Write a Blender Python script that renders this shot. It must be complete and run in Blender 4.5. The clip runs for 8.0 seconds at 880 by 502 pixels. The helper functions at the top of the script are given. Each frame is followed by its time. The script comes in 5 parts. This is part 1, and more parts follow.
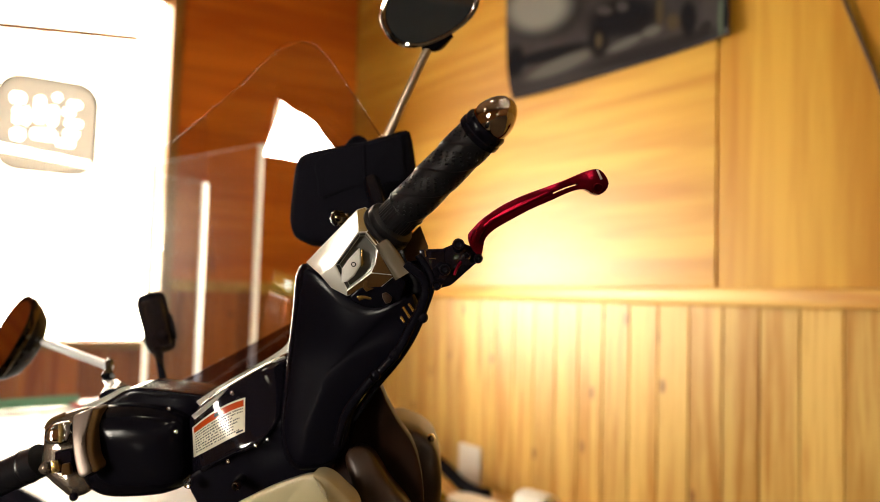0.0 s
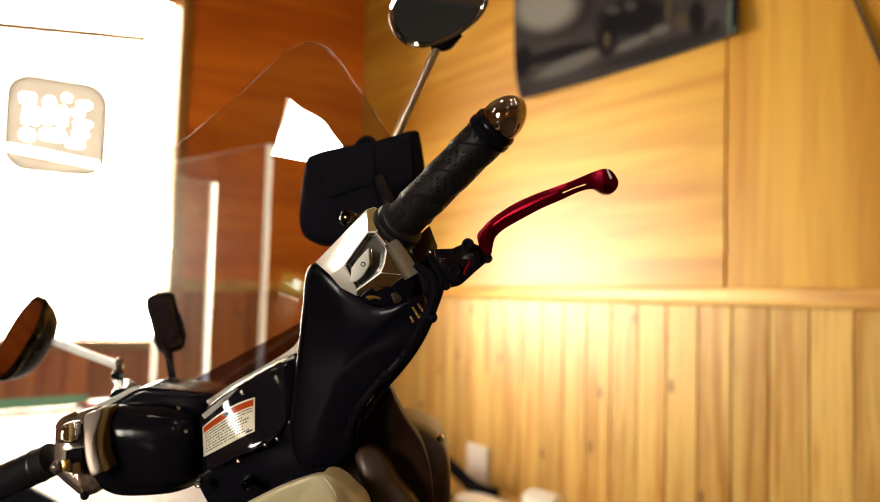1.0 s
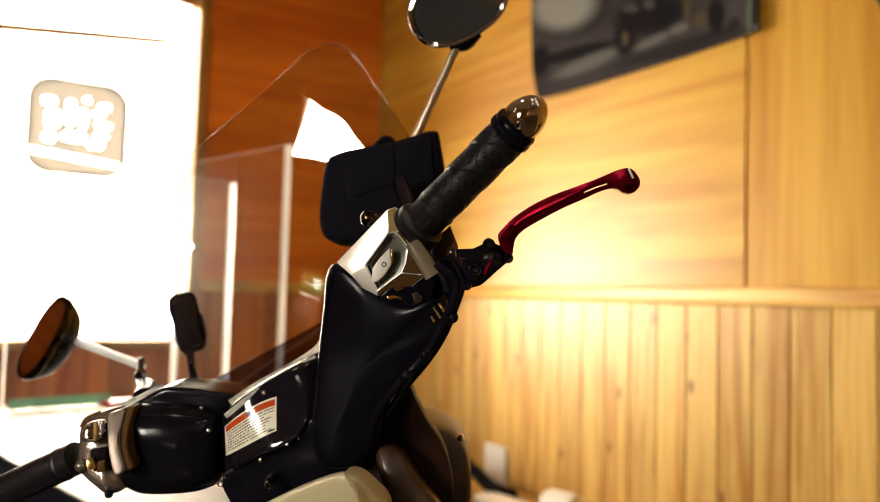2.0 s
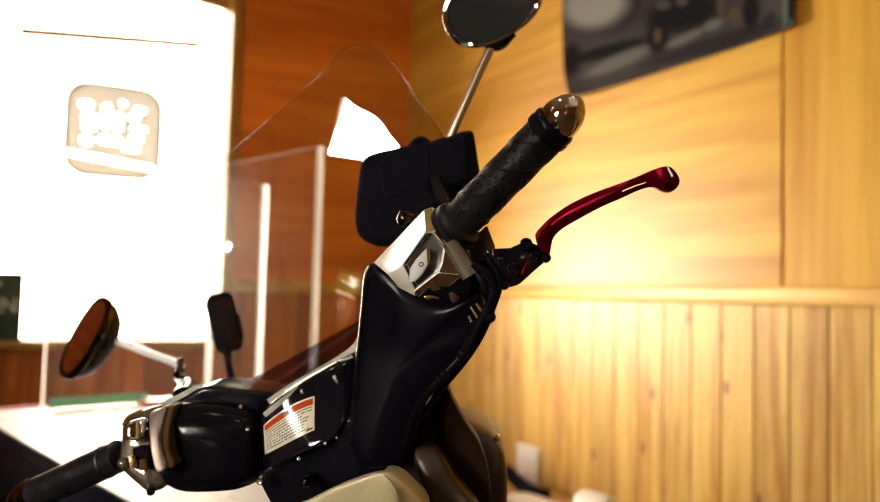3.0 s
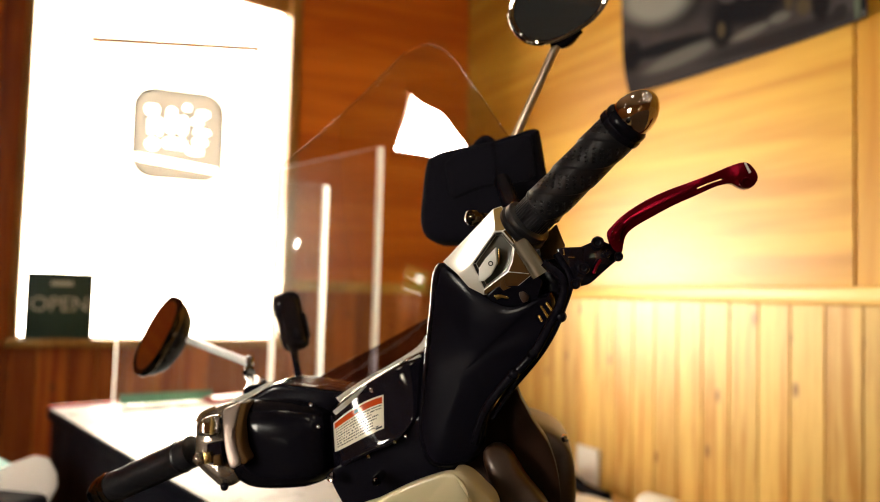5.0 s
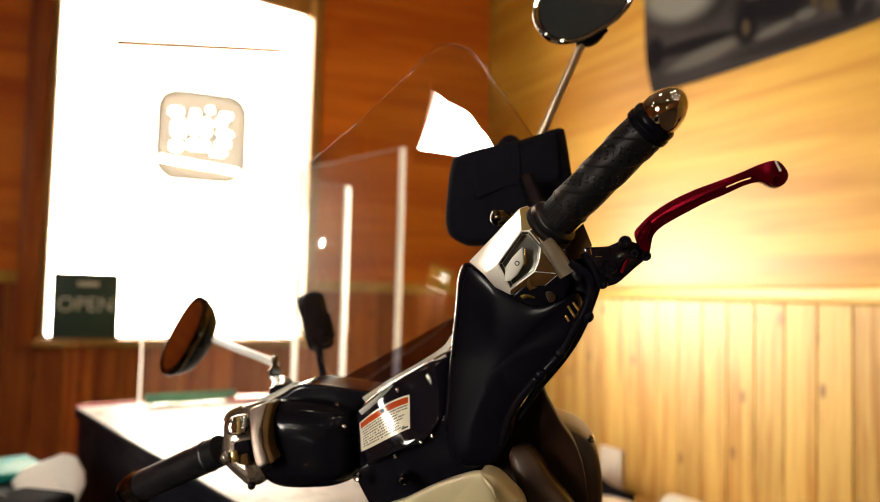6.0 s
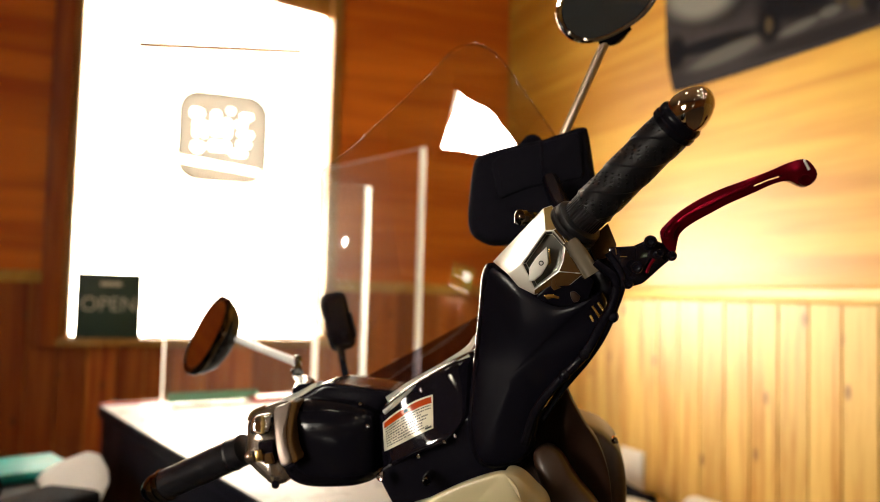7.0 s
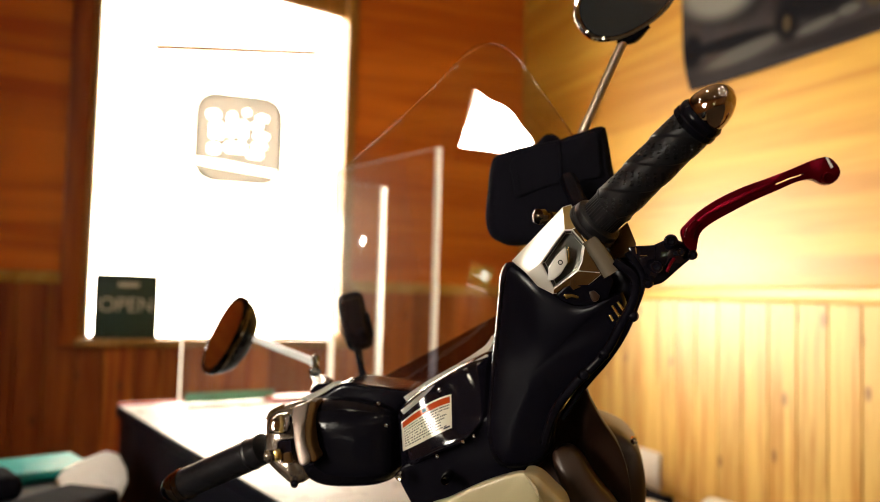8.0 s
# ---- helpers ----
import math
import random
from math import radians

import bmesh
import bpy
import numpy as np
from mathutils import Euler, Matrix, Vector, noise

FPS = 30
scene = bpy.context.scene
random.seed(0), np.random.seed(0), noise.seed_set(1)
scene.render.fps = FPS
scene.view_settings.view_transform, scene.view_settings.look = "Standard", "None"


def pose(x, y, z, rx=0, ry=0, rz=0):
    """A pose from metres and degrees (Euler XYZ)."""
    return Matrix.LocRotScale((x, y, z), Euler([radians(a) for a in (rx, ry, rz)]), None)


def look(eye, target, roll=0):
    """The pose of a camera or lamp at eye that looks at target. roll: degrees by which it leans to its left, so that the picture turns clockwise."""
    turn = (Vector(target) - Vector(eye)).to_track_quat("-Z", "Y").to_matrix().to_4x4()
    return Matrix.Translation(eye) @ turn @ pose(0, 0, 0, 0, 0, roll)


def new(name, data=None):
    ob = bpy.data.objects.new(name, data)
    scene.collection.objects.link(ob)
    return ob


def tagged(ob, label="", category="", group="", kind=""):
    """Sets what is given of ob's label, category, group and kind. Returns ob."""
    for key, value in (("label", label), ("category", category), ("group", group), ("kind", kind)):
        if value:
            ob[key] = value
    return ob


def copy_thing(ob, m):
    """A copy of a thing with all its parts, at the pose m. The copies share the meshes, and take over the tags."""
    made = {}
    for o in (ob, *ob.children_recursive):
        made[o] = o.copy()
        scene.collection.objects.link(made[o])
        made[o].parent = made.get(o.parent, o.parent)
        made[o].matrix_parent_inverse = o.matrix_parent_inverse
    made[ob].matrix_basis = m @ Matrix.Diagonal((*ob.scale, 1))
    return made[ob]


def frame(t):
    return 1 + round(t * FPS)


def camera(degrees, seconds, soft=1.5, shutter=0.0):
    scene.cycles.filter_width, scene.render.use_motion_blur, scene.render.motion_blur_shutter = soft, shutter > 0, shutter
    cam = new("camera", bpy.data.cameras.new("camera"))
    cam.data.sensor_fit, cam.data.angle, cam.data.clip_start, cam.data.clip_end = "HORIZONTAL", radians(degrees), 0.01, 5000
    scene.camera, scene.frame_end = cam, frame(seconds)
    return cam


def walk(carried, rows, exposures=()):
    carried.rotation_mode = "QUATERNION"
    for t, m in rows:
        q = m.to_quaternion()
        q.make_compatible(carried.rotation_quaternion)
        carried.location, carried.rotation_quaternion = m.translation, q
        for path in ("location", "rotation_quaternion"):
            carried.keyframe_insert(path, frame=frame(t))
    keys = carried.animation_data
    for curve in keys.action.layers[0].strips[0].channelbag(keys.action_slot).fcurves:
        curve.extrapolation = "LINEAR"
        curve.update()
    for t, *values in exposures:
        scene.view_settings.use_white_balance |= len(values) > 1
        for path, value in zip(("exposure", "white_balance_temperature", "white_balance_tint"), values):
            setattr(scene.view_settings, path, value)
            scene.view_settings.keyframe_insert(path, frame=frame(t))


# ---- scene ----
from mathutils.bvhtree import BVHTree

cam = camera(58.0, 8.0, soft=0.7)
PATH = [
    (0, pose(0.0000, 0.0000, 1.0000, 93.439, -1.668, -33.332)),
    (1, pose(-0.0015, 0.0010, 1.0000, 93.409, -1.669, -32.808)),
    (1.5, pose(-0.0025, 0.0017, 1.0000, 93.390, -1.685, -32.339)),
    (3, pose(-0.0109, 0.0053, 0.9995, 93.319, -1.535, -29.498)),
    (3.5, pose(-0.0138, 0.0076, 0.9992, 93.275, -1.601, -28.338)),
    (4, pose(-0.0167, 0.0093, 0.9988, 93.247, -1.600, -27.371)),
    (4.5, pose(-0.0192, 0.0109, 0.9986, 93.228, -1.591, -26.421)),
    (6, pose(-0.0257, 0.0150, 0.9980, 93.198, -1.536, -24.090)),
    (6.5, pose(-0.0276, 0.0161, 0.9977, 93.182, -1.544, -23.395)),
    (7, pose(-0.0296, 0.0175, 0.9976, 93.177, -1.586, -22.765)),
    (8, pose(-0.0328, 0.0196, 0.9963, 93.213, -1.566, -21.734)),
]
walk(cam, PATH)
cam.data.dof.use_dof = True
cam.data.dof.focus_distance = 0.665
cam.data.dof.aperture_fstop = 3.8

# ---- light ----
scene.view_settings.exposure = 0.0
world = bpy.data.worlds.new("sky")
scene.world = world
world.use_nodes = True
_n = world.node_tree.nodes
_sky = _n.new("ShaderNodeTexSky")
_sky.sky_type, _sky.sun_disc = "NISHITA", False
_sky.sun_elevation, _sky.sun_rotation = radians(40), radians(200)
world.node_tree.links.new(_sky.outputs[0], _n["Background"].inputs[0])
_n["Background"].inputs[1].default_value = 0.12


def area(name, eye, target, w, h, watts, colour):
    data = bpy.data.lights.new(name, "AREA")
    data.shape, data.size, data.size_y, data.energy, data.color = "RECTANGLE", w, h, watts, colour
    ob = new(name, data)
    ob.matrix_world = look(eye, target)
    return ob


DAY = (1.0, 0.88, 0.66)
north = area("window_daylight", (0.12, 3.52, 1.15), (1.58, 1.55, 1.04), 0.60, 0.50, 5.8, DAY)
north.data.spread = radians(41)
shop = area("shopfront_daylight", (-2.79, -0.61, 1.55), (1.5, 2.76, 0.86), 0.74, 0.82, 17, (1.0, 0.92, 0.78))
shop.data.spread = radians(46)

# ---- materials ----


def mat(name, colour, rough=0.5, metal=0.0, var=0.12, scale=12.0, bump=0.05, grain=300.0, coat=0.0, dark=None):
    """A plain surface with wear at two scales."""
    m = bpy.data.materials.new(name)
    m.use_nodes = True
    t = m.node_tree
    b = t.nodes["Principled BSDF"]
    co = t.nodes.new("ShaderNodeTexCoord")
    big, fine = t.nodes.new("ShaderNodeTexNoise"), t.nodes.new("ShaderNodeTexNoise")
    big.inputs["Scale"].default_value, fine.inputs["Scale"].default_value = scale, grain
    big.inputs["Detail"].default_value, fine.inputs["Detail"].default_value = 5, 3
    for n in (big, fine):
        t.links.new(co.outputs["Object"], n.inputs["Vector"])
    mix = t.nodes.new("ShaderNodeMix")
    mix.data_type = "RGBA"
    lo = dark or tuple(c * (1 - var) for c in colour)
    hi = tuple(min(1, c * (1 + var)) for c in colour)
    mix.inputs["A"].default_value, mix.inputs["B"].default_value = (*lo, 1), (*hi, 1)
    t.links.new(big.outputs["Fac"], mix.inputs["Factor"])
    t.links.new(mix.outputs["Result"], b.inputs["Base Color"])
    r = t.nodes.new("ShaderNodeMapRange")
    r.inputs["To Min"].default_value, r.inputs["To Max"].default_value = max(0.02, rough * 0.75), min(1, rough * 1.25)
    t.links.new(big.outputs["Fac"], r.inputs["Value"])
    t.links.new(r.outputs["Result"], b.inputs["Roughness"])
    b.inputs["Metallic"].default_value = metal
    b.inputs["Coat Weight"].default_value = coat
    b.inputs["Coat Roughness"].default_value = 0.06
    if bump:
        bp = t.nodes.new("ShaderNodeBump")
        bp.inputs["Strength"].default_value, bp.inputs["Distance"].default_value = bump, 0.001
        t.links.new(fine.outputs["Fac"], bp.inputs["Height"])
        t.links.new(bp.outputs["Normal"], b.inputs["Normal"])
    return m


def wood(name, light, deep, along="z", fine=60.0, knots=True, rough=0.34, spread=0.28, gloss=0.4):
    """Varnished softwood: long grain, darker bands, knots, a tone of its own for each piece."""
    m = bpy.data.materials.new(name)
    m.use_nodes = True
    t = m.node_tree
    b = t.nodes["Principled BSDF"]
    b.inputs["Specular IOR Level"].default_value = gloss
    co, info = t.nodes.new("ShaderNodeTexCoord"), t.nodes.new("ShaderNodeObjectInfo")
    off = t.nodes.new("ShaderNodeVectorMath")
    off.operation = "MULTIPLY_ADD"
    t.links.new(info.outputs["Random"], off.inputs[0])
    off.inputs[1].default_value = (37.0, 53.0, 71.0)
    t.links.new(co.outputs["Object"], off.inputs[2])
    mp = t.nodes.new("ShaderNodeMapping")
    mp.inputs["Scale"].default_value = {"z": (1, 1, 0.06), "y": (1, 0.06, 1), "x": (0.06, 1, 1)}[along]
    t.links.new(off.outputs[0], mp.inputs["Vector"])
    g, g2 = t.nodes.new("ShaderNodeTexNoise"), t.nodes.new("ShaderNodeTexNoise")
    g.inputs["Scale"].default_value, g.inputs["Detail"].default_value, g.inputs["Distortion"].default_value = fine, 6, 0.4
    g2.inputs["Scale"].default_value, g2.inputs["Detail"].default_value, g2.inputs["Distortion"].default_value = fine * 0.17, 4, 1.2
    for n in (g, g2):
        t.links.new(mp.outputs["Vector"], n.inputs["Vector"])
    add = t.nodes.new("ShaderNodeMath")
    add.operation = "MULTIPLY_ADD"
    t.links.new(g2.outputs["Fac"], add.inputs[0])
    add.inputs[1].default_value = 0.95
    half = t.nodes.new("ShaderNodeMath")
    half.operation = "MULTIPLY"
    half.inputs[1].default_value = 0.60
    t.links.new(g.outputs["Fac"], half.inputs[0])
    t.links.new(half.outputs[0], add.inputs[2])
    ramp = t.nodes.new("ShaderNodeValToRGB")
    ramp.color_ramp.elements[0].position, ramp.color_ramp.elements[1].position = 0.62, 0.88
    ramp.color_ramp.elements[0].color, ramp.color_ramp.elements[1].color = (*deep, 1), (*light, 1)
    t.links.new(add.outputs[0], ramp.inputs[0])
    tone = t.nodes.new("ShaderNodeMapRange")
    tone.inputs["To Min"].default_value, tone.inputs["To Max"].default_value = 1 - spread, 1 + spread * 0.5
    t.links.new(info.outputs["Random"], tone.inputs["Value"])
    mul = t.nodes.new("ShaderNodeVectorMath")
    mul.operation = "SCALE"
    t.links.new(ramp.outputs["Color"], mul.inputs[0])
    t.links.new(tone.outputs["Result"], mul.inputs["Scale"])
    colour = mul.outputs[0]
    if knots:
        flat, km = t.nodes.new("ShaderNodeSeparateXYZ"), t.nodes.new("ShaderNodeCombineXYZ")
        squash = t.nodes.new("ShaderNodeMath")
        squash.operation, squash.inputs[1].default_value = "MULTIPLY", 0.5
        t.links.new(off.outputs[0], flat.inputs[0])
        t.links.new(flat.outputs["Z"], squash.inputs[0])
        t.links.new(flat.outputs["Y"], km.inputs["X"])
        t.links.new(squash.outputs[0], km.inputs["Y"])
        v = t.nodes.new("ShaderNodeTexVoronoi")
        v.voronoi_dimensions, v.inputs["Scale"].default_value = "2D", 5.0
        t.links.new(km.outputs["Vector"], v.inputs["Vector"])
        kr = t.nodes.new("ShaderNodeMapRange")
        kr.inputs["From Min"].default_value, kr.inputs["From Max"].default_value = 0.022, 0.062
        kr.inputs["To Min"].default_value, kr.inputs["To Max"].default_value = 0.85, 0.0
        t.links.new(v.outputs["Distance"], kr.inputs["Value"])
        kx = t.nodes.new("ShaderNodeMix")
        kx.data_type = "RGBA"
        t.links.new(kr.outputs["Result"], kx.inputs["Factor"])
        t.links.new(colour, kx.inputs["A"])
        kx.inputs["B"].default_value = (0.16, 0.055, 0.012, 1)
        colour = kx.outputs["Result"]
    t.links.new(colour, b.inputs["Base Color"])
    rr = t.nodes.new("ShaderNodeMapRange")
    rr.inputs["To Min"].default_value, rr.inputs["To Max"].default_value = rough * 0.85, rough * 1.2
    t.links.new(g2.outputs["Fac"], rr.inputs["Value"])
    t.links.new(rr.outputs["Result"], b.inputs["Roughness"])
    bp = t.nodes.new("ShaderNodeBump")
    bp.inputs["Strength"].default_value, bp.inputs["Distance"].default_value = 0.12, 0.001
    t.links.new(g.outputs["Fac"], bp.inputs["Height"])
    t.links.new(bp.outputs["Normal"], b.inputs["Normal"])
    return m


def clear(name, tint, gloss=1.0, rough=0.0, base=0.035, veil=0.0):
    """A thin clear sheet: lets light straight through and mirrors by Fresnel."""
    m = bpy.data.materials.new(name)
    m.use_nodes = True
    t = m.node_tree
    t.nodes.remove(t.nodes["Principled BSDF"])
    tr, gl, mx, fr, pw, sc = (t.nodes.new("ShaderNode" + k) for k in ("BsdfTransparent", "BsdfGlossy", "MixShader", "LayerWeight", "Math", "Math"))
    tr.inputs[0].default_value = (*tint, 1)
    gl.inputs["Roughness"].default_value = rough
    gl.inputs[0].default_value = (gloss, gloss, gloss, 1)
    fr.inputs["Blend"].default_value = 0.5
    pw.operation, pw.inputs[1].default_value = "POWER", 5.0
    sc.operation, sc.inputs[1].default_value, sc.inputs[2].default_value = "MULTIPLY_ADD", 0.9, base
    t.links.new(fr.outputs["Facing"], pw.inputs[0])
    t.links.new(pw.outputs[0], sc.inputs[0])
    t.links.new(sc.outputs[0], mx.inputs[0])
    t.links.new(tr.outputs[0], mx.inputs[1])
    t.links.new(gl.outputs[0], mx.inputs[2])
    last = mx
    # translucent white mixed in to imitate bright haze over the sheet
    if veil:
        film, last = t.nodes.new("ShaderNodeBsdfTranslucent"), t.nodes.new("ShaderNodeMixShader")
        film.inputs[0].default_value = (0.9, 0.88, 0.84, 1)
        last.inputs[0].default_value = veil
        t.links.new(mx.outputs[0], last.inputs[1])
        t.links.new(film.outputs[0], last.inputs[2])
    t.links.new(last.outputs[0], t.nodes["Material Output"].inputs[0])
    return m


def glow(name, colour, strength):
    m = bpy.data.materials.new(name)
    m.use_nodes = True
    b = m.node_tree.nodes["Principled BSDF"]
    b.inputs["Base Color"].default_value = (*colour, 1)
    b.inputs["Emission Color"].default_value = (*colour, 1)
    b.inputs["Emission Strength"].default_value = strength
    return m


def lit_edge(name, colour, front=0.35):
    """A cut acrylic edge or thin film: scatters light through itself."""
    m = bpy.data.materials.new(name)
    m.use_nodes = True
    t = m.node_tree
    t.nodes.remove(t.nodes["Principled BSDF"])
    a, c, mx = t.nodes.new("ShaderNodeBsdfTranslucent"), t.nodes.new("ShaderNodeBsdfDiffuse"), t.nodes.new("ShaderNodeMixShader")
    a.inputs[0].default_value = c.inputs[0].default_value = (*colour, 1)
    mx.inputs[0].default_value = front
    t.links.new(a.outputs[0], mx.inputs[1])
    t.links.new(c.outputs[0], mx.inputs[2])
    t.links.new(mx.outputs[0], t.nodes["Material Output"].inputs[0])
    return m


PINE = wood("pine_board", (0.64, 0.415, 0.112), (0.42, 0.198, 0.028), rough=0.42, gloss=0.42, spread=0.15, fine=85)
# darker, redder pine copy: the backlit north wall's shade is in its colour
PINE_SHADED = wood("pine_board_shaded", (0.50, 0.135, 0.020), (0.28, 0.054, 0.008), rough=0.42, gloss=0.33, spread=0.3)
PLY = wood("plywood", (0.58, 0.330, 0.044), (0.415, 0.186, 0.015), along="y", fine=26, knots=False, spread=0.14, rough=0.42, gloss=0.33)
# the north wall's plywood likewise, shade put into the colour
PLY_SHADED = wood("plywood_shaded", (0.74, 0.190, 0.014), (0.53, 0.106, 0.007), along="x", fine=26, knots=False, spread=0.14, rough=0.42, gloss=0.33)
PLY_Z = wood("plywood_upright", (0.58, 0.330, 0.044), (0.415, 0.186, 0.015), along="z", fine=26, knots=False, spread=0.14, rough=0.42, gloss=0.33)
RAIL = wood("rail_wood", (0.60, 0.360, 0.078), (0.43, 0.195, 0.028), along="y", knots=False, spread=0.1, rough=0.40, gloss=0.33)
DARK_WOOD = wood("stained_panel", (0.44, 0.20, 0.055), (0.28, 0.115, 0.028), knots=False)
GROOVE = mat("groove", (0.50, 0.235, 0.033), 0.7)
PLASTER = mat("ceiling_board", (0.16, 0.10, 0.05), 0.85, scale=4)
FLOOR = mat("floor_vinyl", (0.10, 0.075, 0.05), 0.45, scale=3, var=0.25)
FRAME = wood("frame_wood", (0.44, 0.23, 0.055), (0.32, 0.14, 0.028), knots=False, spread=0.05)
ALU = mat("window_metal", (0.75, 0.74, 0.70), 0.35, 0.6)
PANE = clear("pane_glass", (0.98, 0.99, 0.99))
DAYLIGHT = glow("daylight", (1.0, 0.92, 0.76), 26.0)
HAZE = glow("hazy_sky", (1.0, 0.93, 0.78), 13.0)
# glowing backdrop added to give a green and white reflection in the windscreen
GREEN_GLOW = glow("green_glow", (0.25, 0.42, 0.06), 5.0)
_t = GREEN_GLOW.node_tree
_co, _no, _ra, _gap, _len, _sum = (_t.nodes.new("ShaderNode" + k) for k in ("TexCoord", "TexNoise", "ValToRGB", "VectorMath", "VectorMath", "Math"))
_no.inputs["Scale"].default_value, _no.inputs["Detail"].default_value = 3.2, 3
_gap.operation, _gap.inputs[1].default_value = "SUBTRACT", (-3.70, -5.45, 1.18)   # centre of the white spot wanted in the windscreen's reflection
_len.operation, _sum.operation = "LENGTH", "MULTIPLY_ADD"
_sum.inputs[1].default_value = 0.9
_ra.color_ramp.elements[0].position, _ra.color_ramp.elements[0].color = 0.52, (1.0, 1.0, 0.82, 1)
_ra.color_ramp.elements[1].position, _ra.color_ramp.elements[1].color = 1.0, (0.012, 0.014, 0.003, 1)
_e = _ra.color_ramp.elements.new(0.74)
_e.color = (0.10, 0.12, 0.012, 1)
for _from, _to in ((_co.outputs["Object"], _no.inputs["Vector"]), (_co.outputs["Object"], _gap.inputs[0]), (_gap.outputs[0], _len.inputs[0]), (_no.outputs["Fac"], _sum.inputs[0]), (_len.outputs["Value"], _sum.inputs[2]), (_sum.outputs[0], _ra.inputs[0]), (_ra.outputs[0], _t.nodes["Principled BSDF"].inputs["Emission Color"])):
    _t.links.new(_from, _to)
ACRYLIC = clear("acrylic", (0.995, 0.997, 0.99), base=0.012, rough=0.25, veil=0.006)
# translucent white for bright sheet edges and for highlight strips on the scooter
EDGE = lit_edge("edge_gleam", (1.0, 1.0, 0.97), 0.15)
PAPER = lit_edge("white_paper", (0.95, 0.94, 0.92), 0.75)
EDGE_DIM = clear("screen_edge", (0.55, 0.56, 0.60), rough=0.2)
SCREEN = clear("screen_acrylic", (0.95, 0.95, 0.94), base=0.11)
SMOKED = clear("smoked_acrylic", (0.44, 0.43, 0.50))
GLOSS_BLACK = mat("gloss_black", (0.006, 0.005, 0.009), 0.07, var=0.3, bump=0.01)
SATIN_BLACK = mat("satin_black", (0.0045, 0.004, 0.0072), 0.24, var=0.3, bump=0.03, grain=1200)
SATIN_BLACK.node_tree.nodes["Principled BSDF"].inputs["Specular IOR Level"].default_value = 0.13
RUBBER = mat("rubber", (0.0075, 0.007, 0.009), 0.33, var=0.4, scale=60, bump=0.25, grain=1400)
RUBBER.node_tree.nodes["Principled BSDF"].inputs["Specular IOR Level"].default_value = 0.4
FABRIC = mat("fabric", (0.0055, 0.005, 0.0085), 0.85, var=0.3, bump=0.8, grain=1600)
FABRIC.node_tree.nodes["Principled BSDF"].inputs["Specular IOR Level"].default_value = 0.06
CHROME = mat("chrome", (0.86, 0.85, 0.83), 0.04, 1.0, var=0.03, bump=0)
# whitened so the left mirror stem looks lit by the window's reflection
BRIGHT = mat("whitened_steel", (0.95, 0.94, 0.92), 0.30, 0.35, var=0.05, bump=0.02)
SILVER = mat("silver_paint", (0.74, 0.70, 0.62), 0.30, 0.6, var=0.02, scale=40, bump=0.03, grain=2200)
BULLET = mat("bullet_chrome", (0.36, 0.29, 0.265), 0.035, 1.0, var=0.03, bump=0)
COVER_BLACK = mat("cover_black", (0.0045, 0.004, 0.0065), 0.15, var=0.3, bump=0.02, grain=1200)
COVER_BLACK.node_tree.nodes["Principled BSDF"].inputs["Specular IOR Level"].default_value = 0.14
FLANK = mat("flank_silver", (0.25, 0.195, 0.165), 0.40, 0.55, var=0.15, scale=40, bump=0.04)
GREY = mat("grey_paint", (0.24, 0.20, 0.145), 0.24, 0.6, var=0.1, bump=0.03)
DARK_CHROME = mat("dark_chrome", (0.26, 0.245, 0.23), 0.04, 1.0, var=0.05, bump=0)
RIM = mat("rim_chrome", (0.60, 0.57, 0.53), 0.08, 1.0, var=0.05, bump=0)
# chrome tinted brown for the wood it should mirror
BULLET = mat("wood_tinted_chrome", (0.68, 0.58, 0.50), 0.04, 1.0, var=0.05, bump=0)
STEM = mat("brushed_stem", (0.42, 0.33, 0.24), 0.34, 0.9, var=0.1, scale=90, bump=0.1)
SHELL_BLACK = mat("mirror_shell", (0.006, 0.006, 0.007), 0.25, var=0.3, bump=0.01)
SHELL_BLACK.node_tree.nodes["Principled BSDF"].inputs["Specular IOR Level"].default_value = 0.15
RECESS = mat("recess_grey", (0.10, 0.095, 0.085), 0.28, 0.3, var=0.1, bump=0.02)
BRONZE = mat("bronze_plastic", (0.075, 0.038, 0.013), 0.5, 0.0, var=0.2, bump=0.03)
BRONZE.node_tree.nodes["Principled BSDF"].inputs["Specular IOR Level"].default_value = 0.03
OLIVE_SILVER = mat("olive_silver", (0.23, 0.185, 0.15), 0.22, 0.75, var=0.12, scale=30, bump=0.03)
GUNMETAL = mat("gunmetal", (0.10, 0.08, 0.055), 0.08, 1.0, var=0.1, bump=0)
OLIVE_GOLD = mat("olive_gold_trim", (0.24, 0.145, 0.03), 0.5, 0.0, bump=0.02)
BRASS = mat("brass", (0.62, 0.42, 0.14), 0.25, 1.0)
RED = mat("red_anodised", (0.075, 0.0012, 0.005), 0.18, 0.5, var=0.15, scale=30, bump=0.03, grain=1800)
RED.node_tree.nodes["Principled BSDF"].inputs["Specular Tint"].default_value = (0.30, 0.008, 0.03, 1)
# reflections put into the tint: brighter glass on the left mirror, darker on the right
MIRROR_BRIGHT = mat("bright_mirror_glass", (0.90, 0.86, 0.80), 0.03, 1.0, var=0.02, bump=0)
MIRROR = mat("mirror_glass", (0.36, 0.43, 0.48), 0.03, 0.95, var=0.02, bump=0)
CREAM = mat("cream_paint", (0.58, 0.50, 0.30), 0.34, var=0.06, bump=0.02, coat=0.25)
BROWN = mat("bronze_paint", (0.036, 0.016, 0.007), 0.42, 0.2, var=0.2, bump=0.03, coat=0.08)
